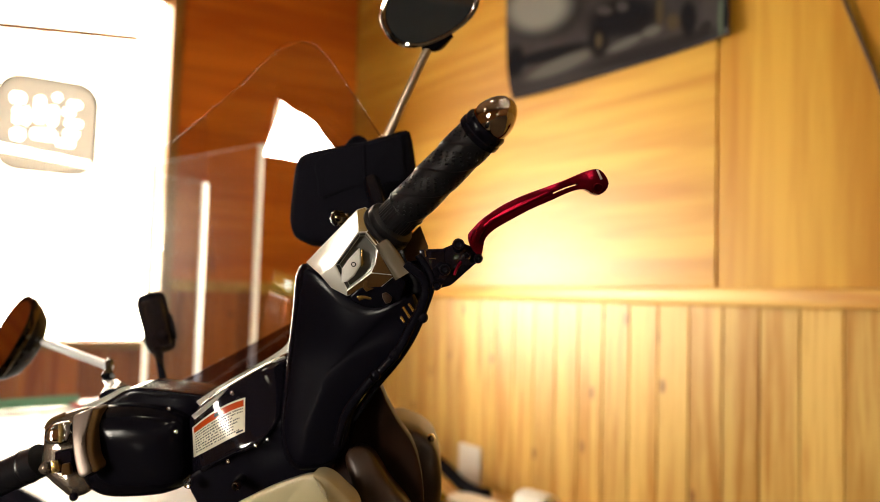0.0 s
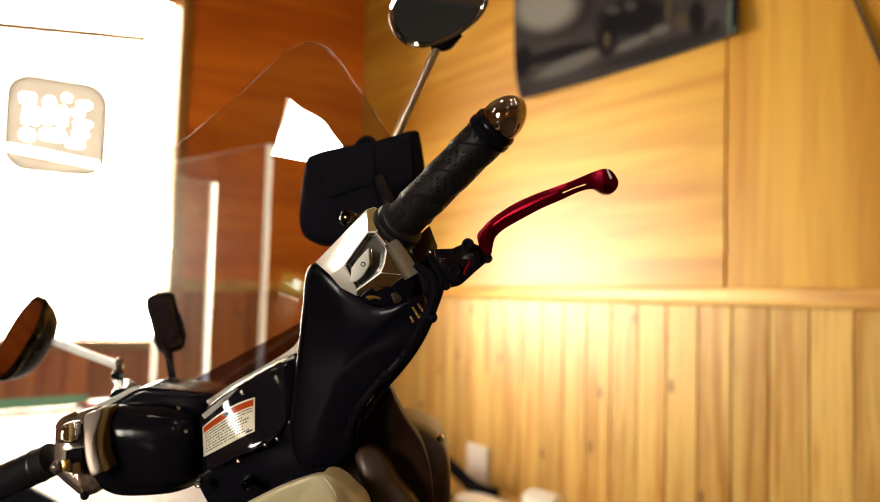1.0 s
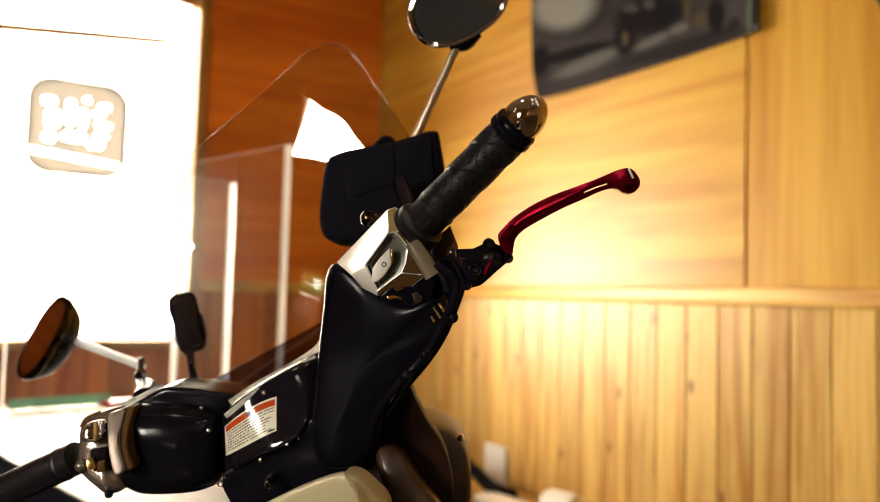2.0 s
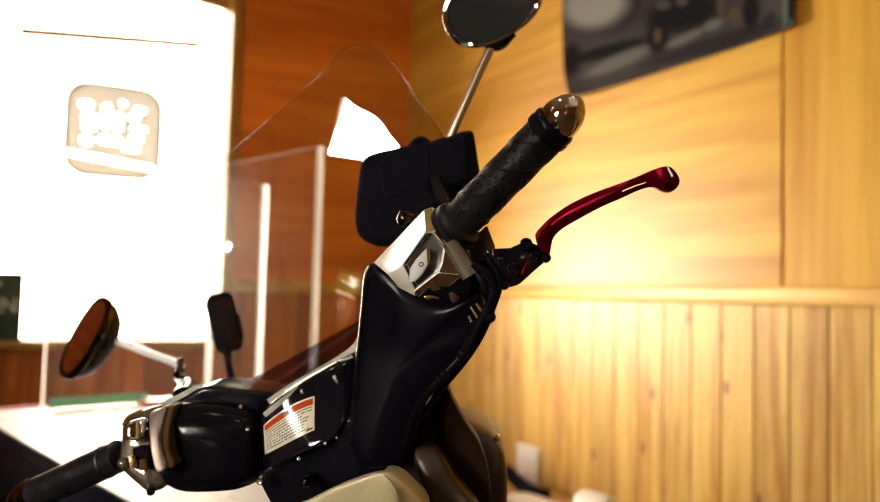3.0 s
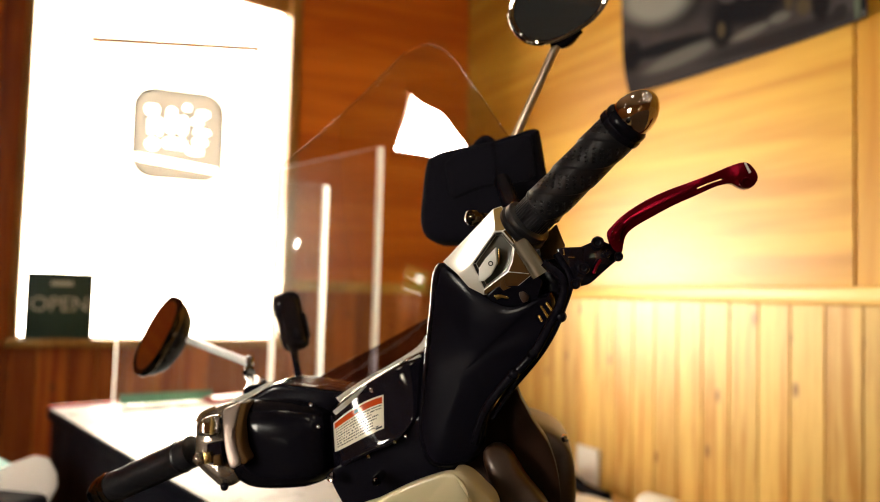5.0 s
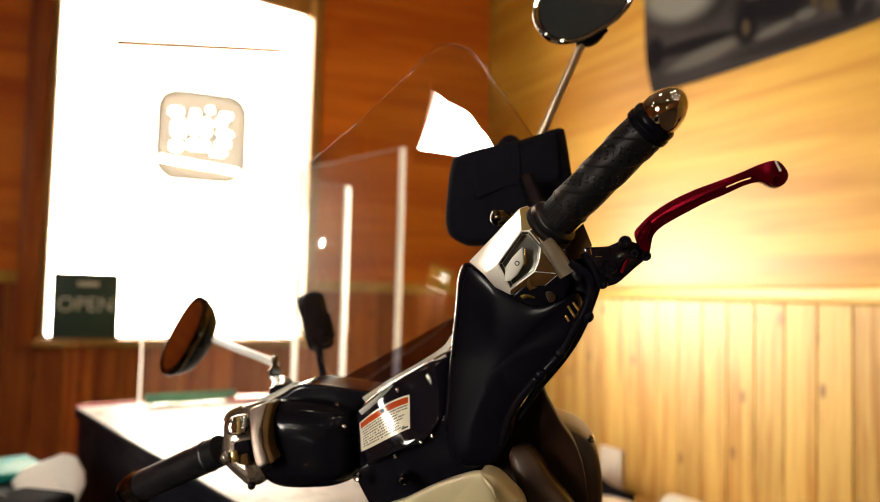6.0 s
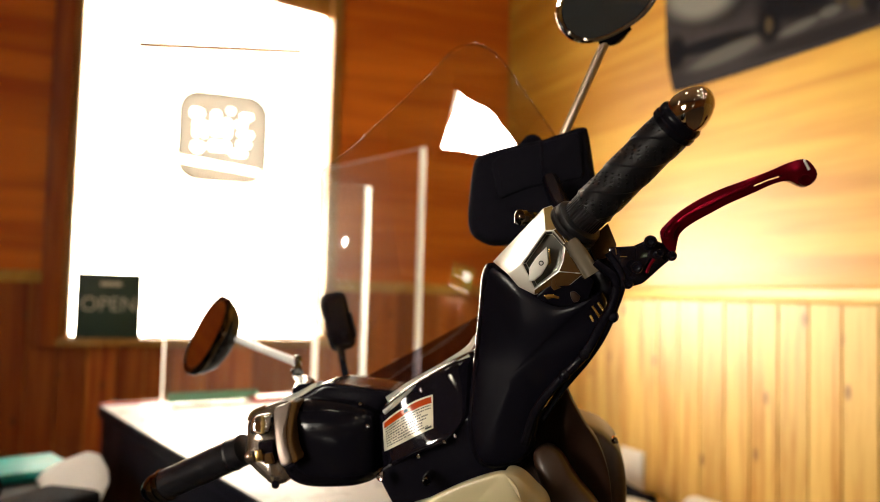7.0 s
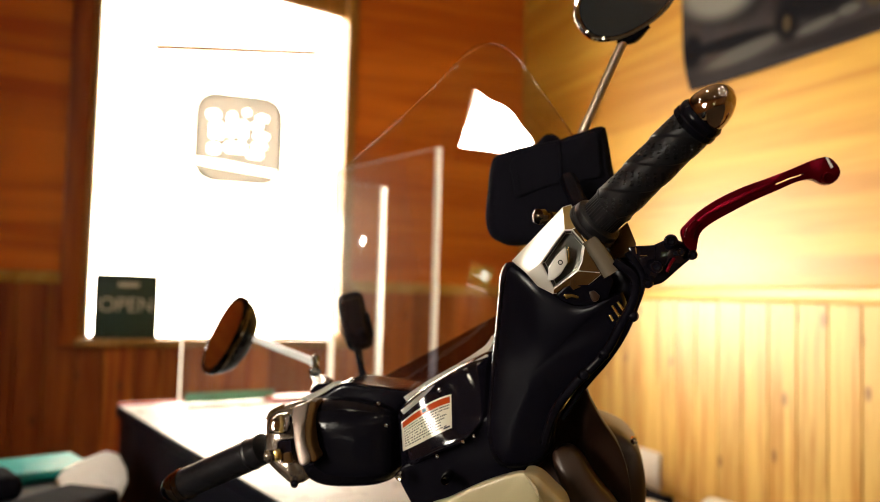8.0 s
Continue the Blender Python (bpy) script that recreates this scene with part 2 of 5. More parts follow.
DARK_BROWN = mat("dark_brown_plastic", (0.022, 0.010, 0.006), 0.5, var=0.2, bump=0.05)
DARK_BROWN.node_tree.nodes["Principled BSDF"].inputs["Specular IOR Level"].default_value = 0.08
LABEL = mat("label_film", (0.74, 0.69, 0.54), 0.10, var=0.03, bump=0)
ORANGE = mat("orange_ink", (0.46, 0.05, 0.008), 0.12, var=0.05, bump=0)
INK = mat("black_ink", (0.02, 0.02, 0.02), 0.5, bump=0)
WHITE = mat("white_plastic", (0.80, 0.78, 0.72), 0.35, var=0.04, bump=0.02)
TABLE_TOP = mat("white_laminate", (0.86, 0.85, 0.83), 0.28, var=0.03, bump=0.01)
TABLE_RED = mat("red_edge", (0.45, 0.03, 0.03), 0.4)
TABLE_SIDE = mat("dark_panel", (0.006, 0.006, 0.010), 0.4, var=0.3)
TABLE_SIDE.node_tree.nodes["Principled BSDF"].inputs["Specular IOR Level"].default_value = 0.03
TEAL = mat("teal_card", (0.006, 0.40, 0.38), 0.45)
OLIVE = mat("olive_plastic", (0.20, 0.15, 0.02), 0.45)
SIGN_GREEN = mat("sign_green", (0.018, 0.045, 0.030), 0.5)
SIGN_TEXT = mat("sign_text", (0.60, 0.56, 0.42), 0.5)
STICKER = lit_edge("window_sticker", (0.355, 0.345, 0.325))


def photo_print(name, ground, shapes, palette):
    """A blurred photo print: soft shapes given as (y, z, half width, half height, slope, colour)."""
    m = mat(name, ground, 0.55, var=0.5, scale=6, bump=0.02)
    t = m.node_tree
    b = t.nodes["Principled BSDF"]
    b.inputs["Specular IOR Level"].default_value = 0.04
    colour = b.inputs["Base Color"].links[0].from_socket
    geo = t.nodes.new("ShaderNodeNewGeometry")

    def dot(v, k):
        d, a = t.nodes.new("ShaderNodeVectorMath"), t.nodes.new("ShaderNodeMath")
        d.operation, a.operation = "DOT_PRODUCT", "ADD"
        d.inputs[1].default_value, a.inputs[1].default_value = v, k
        t.links.new(geo.outputs["Position"], d.inputs[0])
        t.links.new(d.outputs["Value"], a.inputs[0])
        return a.outputs[0]

    for y, z, ry, rz, slope, k in shapes:
        c, n, r, x = (t.nodes.new("ShaderNode" + q) for q in ("CombineXYZ", "VectorMath", "MapRange", "Mix"))
        t.links.new(dot((0, 1 / ry, 0), -y / ry), c.inputs[0])
        t.links.new(dot((0, -slope / rz, 1 / rz), (slope * y - z) / rz), c.inputs[1])
        n.operation = "LENGTH"
        t.links.new(c.outputs[0], n.inputs[0])
        r.interpolation_type = "SMOOTHSTEP"
        r.inputs["From Min"].default_value, r.inputs["From Max"].default_value = 0.58, 1.26
        r.inputs["To Min"].default_value, r.inputs["To Max"].default_value = 0.95, 0.0
        t.links.new(n.outputs["Value"], r.inputs["Value"])
        x.data_type = "RGBA"
        t.links.new(r.outputs["Result"], x.inputs["Factor"])
        t.links.new(colour, x.inputs["A"])
        x.inputs["B"].default_value = (*palette[k], 1)
        colour = x.outputs["Result"]
    t.links.new(colour, b.inputs["Base Color"])
    return m


POSTER = photo_print("poster_print", (0.034, 0.029, 0.031), (
    (1.417, 1.668, 0.270, 0.021, 0.02, 6),
    (1.826, 1.755, 0.208, 0.023, 0.08, 0),
    (1.861, 1.906, 0.184, 0.090, 0.23, 0),
    (1.889, 1.922, 0.157, 0.080, 0.23, 2),
    (1.774, 1.710, 0.154, 0.025, -0.05, 3),
    (1.990, 1.771, 0.048, 0.056, 0.11, 0),
    (1.525, 1.785, 0.147, 0.061, 0.17, 0),
    (1.614, 1.743, 0.046, 0.054, 0.26, 0),
    (1.614, 1.745, 0.015, 0.023, 0.26, 4),
    (1.513, 1.710, 0.069, 0.014, -0.06, 3),
    (1.418, 1.719, 0.035, 0.015, 0.04, 3),
    (1.392, 1.767, 0.013, 0.045, 0.30, 4),
    (1.347, 1.723, 0.023, 0.023, 0.28, 4),
    (1.297, 1.717, 0.028, 0.048, 0.29, 0),
    (1.224, 1.717, 0.035, 0.056, 0.30, 1),
    (1.240, 1.676, 0.022, 0.021, 0.02, 6),
    (1.193, 1.688, 0.010, 0.055, 0.46, 5),
    (1.169, 1.687, 0.018, 0.052, 0.46, 0),
    (1.526, 1.817, 0.024, 0.016, 0.30, 1),
    (1.594, 1.826, 0.033, 0.014, 0.30, 1),
    (1.173, 1.651, 0.008, 0.007, 0.27, 3)),
    ((0.0045, 0.004, 0.006), (0.046, 0.040, 0.041), (0.20, 0.20, 0.18), (0.092, 0.09, 0.082), (0.058, 0.042, 0.024), (0.08, 0.10, 0.072), (0.016, 0.013, 0.015)))
TYRE = mat("tyre", (0.02, 0.02, 0.02), 0.8)
SPOT = glow("spot_bulb", (1.0, 0.88, 0.66), 40.0)

# ---- shape helpers ----
BASE = {}


def thing(name, at, label, category, group="", kind=""):
    ob = new(name)
    ob.location = at
    ob.empty_display_size = 0.05
    BASE[ob] = Vector(at)
    return tagged(ob, label, category, group, kind)


def solid(name, bm, material, at=(0, 0, 0), smooth=True, angle=35):
    """One mesh object, its vertices given in the world, its origin at at."""
    bmesh.ops.recalc_face_normals(bm, faces=bm.faces[:])
    bmesh.ops.translate(bm, verts=bm.verts[:], vec=-Vector(at))
    me = bpy.data.meshes.new(name)
    bm.to_mesh(me)
    bm.free()
    for m in material if isinstance(material, (list, tuple)) else (material,):
        me.materials.append(m)
    if smooth:
        me.polygons.foreach_set("use_smooth", [True] * len(me.polygons))
        me.set_sharp_from_angle(angle=radians(angle))
    ob = new(name, me)
    ob.location = at
    BASE[ob] = Vector(at)
    return ob


def part(name, bm, material, parent, label="", smooth=True, angle=35):
    ob = solid(name, bm, material, BASE[parent], smooth, angle)
    ob.parent = parent
    ob.location = (0, 0, 0)
    if label:
        ob["label"] = label
    return ob


def spline(pts, n, closed=False):
    """n points evenly on a smooth curve through pts."""
    p = [Vector(q) for q in pts]
    k = len(p)
    out = []
    spans = k if closed else k - 1
    for i in range(spans):
        if closed:
            a, b, c, d = p[i - 1], p[i], p[(i + 1) % k], p[(i + 2) % k]
        else:
            b, c = p[i], p[i + 1]
            a = p[i - 1] if i else b * 2 - c
            d = p[i + 2] if i + 2 < k else c * 2 - b
        for j in range(16):
            u = j / 16
            out.append(0.5 * (2 * b + (c - a) * u + (2 * a - 5 * b + 4 * c - d) * u * u + (3 * b - 3 * c + d - a) * u ** 3))
    if not closed:
        out.append(p[-1])
    return resample(out, n, closed)


def resample(pts, n, closed=False):
    p = [Vector(q) for q in pts]
    if closed:
        p.append(p[0])
    s = [0.0]
    for a, b in zip(p, p[1:]):
        s.append(s[-1] + (b - a).length)
    out, i = [], 0
    m = n if closed else n - 1
    for j in range(n):
        w = s[-1] * j / m
        while i < len(s) - 2 and s[i + 1] < w:
            i += 1
        h = s[i + 1] - s[i]
        out.append(p[i].lerp(p[i + 1], 0 if h == 0 else (w - s[i]) / h))
    return out


def skin(rings, caps=(True, True), close=True, bm=None):
    """A skin over rings of equal counts."""
    bm = bm or bmesh.new()
    vs = [[bm.verts.new(p) for p in r] for r in rings]
    n = len(rings[0])
    for a, b in zip(vs, vs[1:]):
        for j in range(n if close else n - 1):
            bm.faces.new((a[j], a[(j + 1) % n], b[(j + 1) % n], b[j]))
    if caps[0]:
        bm.faces.new(list(reversed(vs[0])))
    if caps[1]:
        bm.faces.new(vs[-1])
    return bm


def frame_of(axis, up=(0, 0, 1)):
    a = Vector(axis).normalized()
    s = a.cross(Vector(up))
    if s.length < 1e-4:
        s = a.cross(Vector((1, 0, 0)))
    s.normalize()
    return a, s, s.cross(a).normalized()


def limb(pts, sizes, n=20, steps=24, power=2.0, up=(0, 0, 1), bm=None):
    """A superelliptic body along a curve; sizes: (half width, half height) at each point."""
    k = len(pts)
    path = []
    p = [Vector(q) for q in pts]
    for i in range(k - 1):
        b, c = p[i], p[i + 1]
        a = p[i - 1] if i else b * 2 - c
        d = p[i + 2] if i + 2 < k else c * 2 - b
        m = max(2, steps // (k - 1))
        for j in range(m):
            u = j / m
            q = 0.5 * (2 * b + (c - a) * u + (2 * a - 5 * b + 4 * c - d) * u * u + (3 * b - 3 * c + d - a) * u ** 3)
            e = u * u * (3 - 2 * u)
            path.append((q, [sizes[i][h] * (1 - e) + sizes[i + 1][h] * e for h in (0, 1)]))
    path.append((p[-1], list(sizes[-1])))
    rings = []
    for i, (q, (w, h)) in enumerate(path):
        t = path[min(i + 1, len(path) - 1)][0] - path[max(i - 1, 0)][0]
        _, s, v = frame_of(t, up)
        ring = []
        for j in range(n):
            c, d = math.cos(2 * math.pi * j / n), math.sin(2 * math.pi * j / n)
            ring.append(q + s * w * math.copysign(abs(c) ** (2 / power), c) + v * h * math.copysign(abs(d) ** (2 / power), d))
        rings.append(ring)
    return skin(rings, bm=bm)


def tube(pts, r, n=12, steps=30, bm=None):
    return limb(pts, [(r, r)] * len(pts), n, steps, bm=bm)


def lathe(a, b, profile, n=36, bm=None, caps=(True, True)):
    """Turned about the line from a to b; profile: (distance from a along it, radius)."""
    a = Vector(a)
    t, s, v = frame_of(Vector(b) - a)
    rings = [[a + t * d + (s * math.cos(2 * math.pi * j / n) + v * math.sin(2 * math.pi * j / n)) * max(r, 1e-5) for j in range(n)] for d, r in profile]
    return skin(rings, caps, bm=bm)


def pillow(profile, back, thick, n=48, front=0.35, smooth=True, bulge=1.0, taper=0.9, bm=None, flat=False):
    """A rounded body over an outline: swells towards the viewer's side, runs back along back by thick."""
    out = spline(profile, n, True) if smooth else resample(profile, n, True)
    c = sum(out, Vector()) / n
    w = Vector(back).normalized()
    rings = []
    dome = ((0.25, -1.0), (0.5, -0.97), (0.72, -0.84), (0.88, -0.58), (0.97, -0.25), (1.0, 0.0))
    crown = ((0.25, -1.0), (0.55, -0.985), (0.78, -0.95), (0.88, -0.88), (0.94, -0.74), (0.98, -0.45), (0.996, -0.18), (1.0, 0.0))
    for k, z in crown if flat else dome:
        rings.append([c + (p - c) * k + w * (z * front * thick * bulge) for p in out])
    for k, z in ((1.0, 0.25), (taper + (1 - taper) * 0.6, 0.7), (taper, 0.93), (taper * 0.85, 1.0)):
        rings.append([c + (p - c) * k + w * (z * thick) for p in out])
    return skin(rings, bm=bm)


def slab(top, bottom, back, thick, bulge, nu=40, nv=30, lip=0.012, side=2.0):
    """A panel between a top and a bottom edge, bowed towards the viewer across its width, edges turned back."""
    a, b = spline(top, nu + 1), spline(bottom, nu + 1)
    w = Vector(back).normalized()
    rings = []
    grid = []
    for j in range(nv + 1):
        v = j / nv
        row = []
        for i in range(nu + 1):
            u = i / nu
            x = abs(2 * u - 1)
            y = abs(2 * v - 1)
            h = bulge * (1 - x ** side) - lip * (x ** 14 + y ** 18)
            row.append(a[i].lerp(b[i], v) - w * h)
        grid.append(row)
    bm = skin(grid, (False, False), False)
    made = bmesh.ops.extrude_face_region(bm, geom=bm.faces[:])
    bmesh.ops.translate(bm, verts=[g for g in made["geom"] if isinstance(g, bmesh.types.BMVert)], vec=w * thick)
    return bm


def plate(profile, back, thick, bevel=0.0015, holes=(), segments=2):
    """A flat shape of some thickness, edges rounded; holes go through it."""
    bm = bmesh.new()
    edges = []
    for loop in (profile, *holes):
        vs = [bm.verts.new(p) for p in loop]
        edges += [bm.edges.new((vs[i - 1], vs[i])) for i in range(len(vs))]
    if holes:
        bmesh.ops.triangle_fill(bm, edges=edges, use_beauty=True)
    else:
        bm.faces.new(bm.verts[:])
    bmesh.ops.recalc_face_normals(bm, faces=bm.faces[:])
    made = bmesh.ops.extrude_face_region(bm, geom=bm.faces[:])
    bmesh.ops.translate(bm, verts=[g for g in made["geom"] if isinstance(g, bmesh.types.BMVert)], vec=Vector(back).normalized() * thick)
    bmesh.ops.recalc_face_normals(bm, faces=bm.faces[:])
    if bevel:
        w = Vector(back).normalized()
        rims = [Vector(p) - w * Vector(p).dot(w) for loop in holes for p in loop]
        inside = lambda v: any((v.co - w * v.co.dot(w) - r).length < 1e-5 for r in rims)
        sharp = [e for e in bm.edges if len(e.link_faces) == 2 and e.calc_face_angle(0) > 0.9 and not all(inside(v) for v in e.verts)]
        bmesh.ops.bevel(bm, geom=sharp, offset=bevel, segments=segments, profile=0.5, affect="EDGES", clamp_overlap=True)
    return bm


def box(centre, size, turn=None, bevel=0.0, segments=2, bm=None):
    made = bmesh.new()
    bmesh.ops.create_cube(made, size=1)
    bmesh.ops.scale(made, verts=made.verts[:], vec=size)
    if bevel:
        bmesh.ops.bevel(made, geom=made.edges[:], offset=bevel, segments=segments, profile=0.5, affect="EDGES", clamp_overlap=True)
    m = Matrix.Translation(centre) @ (turn.to_4x4() if turn else Matrix())
    bmesh.ops.transform(made, matrix=m, verts=made.verts[:])
    if bm is None:
        return made
    me = bpy.data.meshes.new("temp")
    made.to_mesh(me)
    made.free()
    bm.from_mesh(me)
    bpy.data.meshes.remove(me)
    return bm


def span(lo, hi, bevel=0.0):
    lo, hi = Vector(lo), Vector(hi)
    return box((lo + hi) / 2, hi - lo, None, bevel)


def ball(c, r, bm=None, n=16):
    c = Vector(c)
    return lathe(c - Vector((0, 0, r)), c, [(r - r * math.cos(math.pi * k / 10), r * math.sin(math.pi * k / 10)) for k in range(11)], n, bm)


# directions
# the way the camera looks at first, its right and its up: bodies of the handlebar are laid out along these
AWAY = Vector((0.549, 0.834, 0.059)).normalized()
RIGHT = Vector((0.835, -0.549, 0.0)).normalized()
UP = RIGHT.cross(AWAY).normalized()
LAWAY, LRIGHT = AWAY * 0.891 - RIGHT * 0.454, RIGHT * 0.891 + AWAY * 0.454

# ---- room ----
EAST, NORTH, WEST, SOUTH, TOP = 1.58, 3.127, -2.70, -4.60, 2.75
WIN = (-0.152, 0.774, 0.812, 2.26)

tagged(solid("floor", span((WEST - 0.2, SOUTH - 0.2, -0.12), (EAST + 0.2, NORTH + 0.2, 0)), FLOOR, smooth=False), "brown speckled vinyl shop floor", "floor", kind="structure")
tagged(solid("ceiling", span((WEST - 0.2, SOUTH - 0.2, TOP), (EAST + 0.2, NORTH + 0.2, TOP + 0.12)), PLASTER, smooth=False), "brown boarded ceiling of the shop", "ceiling", kind="structure")

T = 0.14
wall_e = tagged(solid("wall_east", span((EAST + 0.005, SOUTH, 0), (EAST + T, NORTH + T, TOP)), GROOVE, (EAST + T, 0, 0), smooth=False), "wood-panelled wall with plywood above pine boards", "wall", kind="structure")
wall_n = tagged(thing("wall_north", (0, NORTH, 0), "wood-panelled wall with a bright window", "wall"), kind="structure")
x0, x1, z0, z1 = WIN
for name, lo, hi in (("wall_left", (WEST, 0), (x0, TOP)), ("wall_right", (x1, 0), (EAST + 0.004, TOP)), ("wall_below", (x0, 0), (x1, z0)), ("wall_above", (x0, z1), (x1, TOP))):
    part(name, span((lo[0], NORTH + 0.005, lo[1]), (hi[0], NORTH + T, hi[1])), GROOVE, wall_n, smooth=False)
tagged(solid("wall_south", span((WEST, SOUTH - T, 0), (EAST + T, SOUTH, TOP)), DARK_WOOD, smooth=False), "plain stained wood wall behind the scooter", "wall", kind="structure")
OPEN = (-1.02, -0.20, 1.12, 1.98)
SIDE_OPEN = (-4.56, -3.42, 0.94, 1.50)
wall_w = tagged(thing("wall_west", (WEST, 0, 0), "stained wood wall with a shopfront window", "wall"), kind="structure")
for name, lo, hi in (("wall_side", (SIDE_OPEN[1], 0), (OPEN[0], TOP)), ("wall_corner", (SOUTH, 0), (SIDE_OPEN[0], TOP)), ("wall_under", (SIDE_OPEN[0], 0), (SIDE_OPEN[1], SIDE_OPEN[2])), ("wall_over", (SIDE_OPEN[0], SIDE_OPEN[3]), (SIDE_OPEN[1], TOP)), ("wall_main", (OPEN[1], 0), (NORTH + T, TOP)), ("wall_below", (OPEN[0], 0), (OPEN[1], OPEN[2])), ("wall_above", (OPEN[0], OPEN[3]), (OPEN[1], TOP))):
    part(name, span((WEST - T, lo[0], lo[1]), (WEST, hi[0], hi[1])), DARK_WOOD, wall_w, smooth=False)


def side_window(name, gap, label):
    """A window in the west wall: pane, two upright frames, a sill."""
    ob = tagged(thing(name, (WEST, (gap[0] + gap[1]) / 2, gap[2]), label, "window"), kind="structure")
    part("pane", span((WEST - 0.07, gap[0], gap[2]), (WEST - 0.064, gap[1], gap[3])), PANE, ob, smooth=False).visible_shadow = False
    for y in (gap[0] + 0.012, gap[1] - 0.012):
        part("mullion", span((WEST - 0.09, y - 0.012, gap[2]), (WEST - 0.03, y + 0.012, gap[3]), 0.004), ALU, ob)
    part("sill", span((WEST - 0.06, gap[0] + 0.025, gap[2]), (WEST + 0.03, gap[1] - 0.025, gap[2] + 0.02), 0.004), FRAME, ob)
    return ob


side_window("window_2", OPEN, "shopfront window with a metal frame")
# the second opening is added, unseen except as a reflection
side_window("window_3", SIDE_OPEN, "added side window for a green reflection in the windscreen")
FLAP_CLOTH = mat("flap_cloth", (0.06, 0.022, 0.012), 0.9, grain=900, bump=0.3)


def side_curtain(outer, hem, label):
    """An added unseen flap from its outer edge to the height-dependent hem, on a short rod with a bracket; trims a
    reflection.
    """
    ob = tagged(thing("side_curtain", (WEST + 0.05, outer, 1.06), label, "curtain", "shopfront curtains"))
    folds = []
    for i in range(45):
        z = 1.06 + 0.95 * i / 44
        folds.append([Vector((WEST + 0.05 + 0.014 * math.sin(k * 1.6), outer + (hem(z) - outer) * k / 24, z)) for k in range(25)])
    bm = skin(folds, (False, False), False)
    made = bmesh.ops.extrude_face_region(bm, geom=bm.faces[:])
    bmesh.ops.translate(bm, verts=[g for g in made["geom"] if isinstance(g, bmesh.types.BMVert)], vec=(0.003, 0, 0))
    part("drape", bm, FLAP_CLOTH, ob)
    way = 1 if hem(2.0) > outer else -1
    part("rod", tube([(WEST + 0.05, outer - 0.03 * way, 2.02), (WEST + 0.05, hem(2.0) + 0.03 * way, 2.02)], 0.008), BRASS, ob)
    part("bracket", span((WEST, outer - 0.008, 2.012), (WEST + 0.05, outer + 0.008, 2.028), 0.002), BRASS, ob)
    return ob


def south_hem(z):
    return -0.99 + 0.45 * max(0, z - 1.43) + 0.07 * math.exp(-((z - 1.79) / 0.05) ** 2) - 0.07 * math.exp(-((z - 1.68) / 0.035) ** 2) + 0.008 * math.sin(z * 19)


def north_hem(z):
    return (-0.20 + 0.47 * (z - 1.99) if z > 1.46 else -0.45 + 0.85 * (z - 1.46)) + 0.010 * math.sin(z * 17)


# both flaps are added out of view to shape the windscreen's reflection
side_curtain(-1.16, south_hem, "added dark brown flap cutting one side of the window reflection")
side_curtain(-0.06, north_hem, "added dark brown flap slanting across the window reflection")
tagged(solid("backdrop_west", span((WEST - 1.0, -3.2, 0.0), (WEST - 0.98, 0.9, 3.4)), HAZE, smooth=False), "overexposed daylight outside the shopfront", "backdrop", kind="structure")
tagged(solid("backdrop_green", span((WEST - 1.02, -9.0, 0.0), (WEST - 1.0, -3.21, 3.4)), GREEN_GLOW, smooth=False), "glowing green backdrop added for the windscreen's reflection", "backdrop", kind="structure")
tagged(solid("backdrop_north", span((-1.6, NORTH + 0.9, 1.35), (2.4, NORTH + 0.92, 3.4)), HAZE, smooth=False), "overexposed hazy sky outside the window", "backdrop", kind="structure")
tagged(solid("backdrop_ground", span((-1.6, NORTH + 0.9, 0.0), (2.4, NORTH + 0.92, 1.35)), DAYLIGHT, smooth=False), "overexposed sunlit pavement outside the window", "backdrop", kind="structure")

# chair rails
RAIL_Z0, RAIL_Z1 = 1.003, 1.044
part("chair_rail", span((EAST - 0.016, SOUTH, RAIL_Z0), (EAST + 0.014, NORTH, RAIL_Z1), 0.004), RAIL, wall_e)
part("chair_rail", span((WEST, NORTH - 0.016, RAIL_Z0), (x0 - 0.075, NORTH + 0.014, RAIL_Z1), 0.004), RAIL, wall_n)
part("chair_rail", span((x1 + 0.06, NORTH - 0.016, RAIL_Z0), (EAST - 0.017, NORTH + 0.014, RAIL_Z1), 0.004), RAIL, wall_n)

# ---- window ----
window = tagged(thing("window_1", (0.31, NORTH, z0), "bright window with a pale wooden casing", "window"), kind="structure")
part("window_frame", span((x0 - 0.012, NORTH - 0.02, z0), (x0 + 0.006, NORTH + 0.13, z1), 0.003), FRAME, window)
part("window_frame", span((x1 - 0.006, NORTH - 0.02, z0), (x1 + 0.035, NORTH + 0.13, z1), 0.003), FRAME, window)
part("window_frame", span((x0 - 0.012, NORTH - 0.022, z1), (x1 + 0.035, NORTH + 0.13, z1 + 0.04), 0.003), FRAME, window)
part("window_sill", span((x0 - 0.03, NORTH - 0.05, z0 - 0.03), (x1 + 0.05, NORTH + 0.13, z0), 0.005), FRAME, window)
part("pane", span((x0, NORTH + 0.085, z0), (x1, NORTH + 0.09, z1)), PANE, window, smooth=False).visible_shadow = False
part("jamb", span((x0 - 0.09, NORTH - 0.03, z0 - 0.03), (x0 - 0.02, NORTH + 0.012, TOP), 0.004), PINE_SHADED, window, "side casing in the shaded board tone")
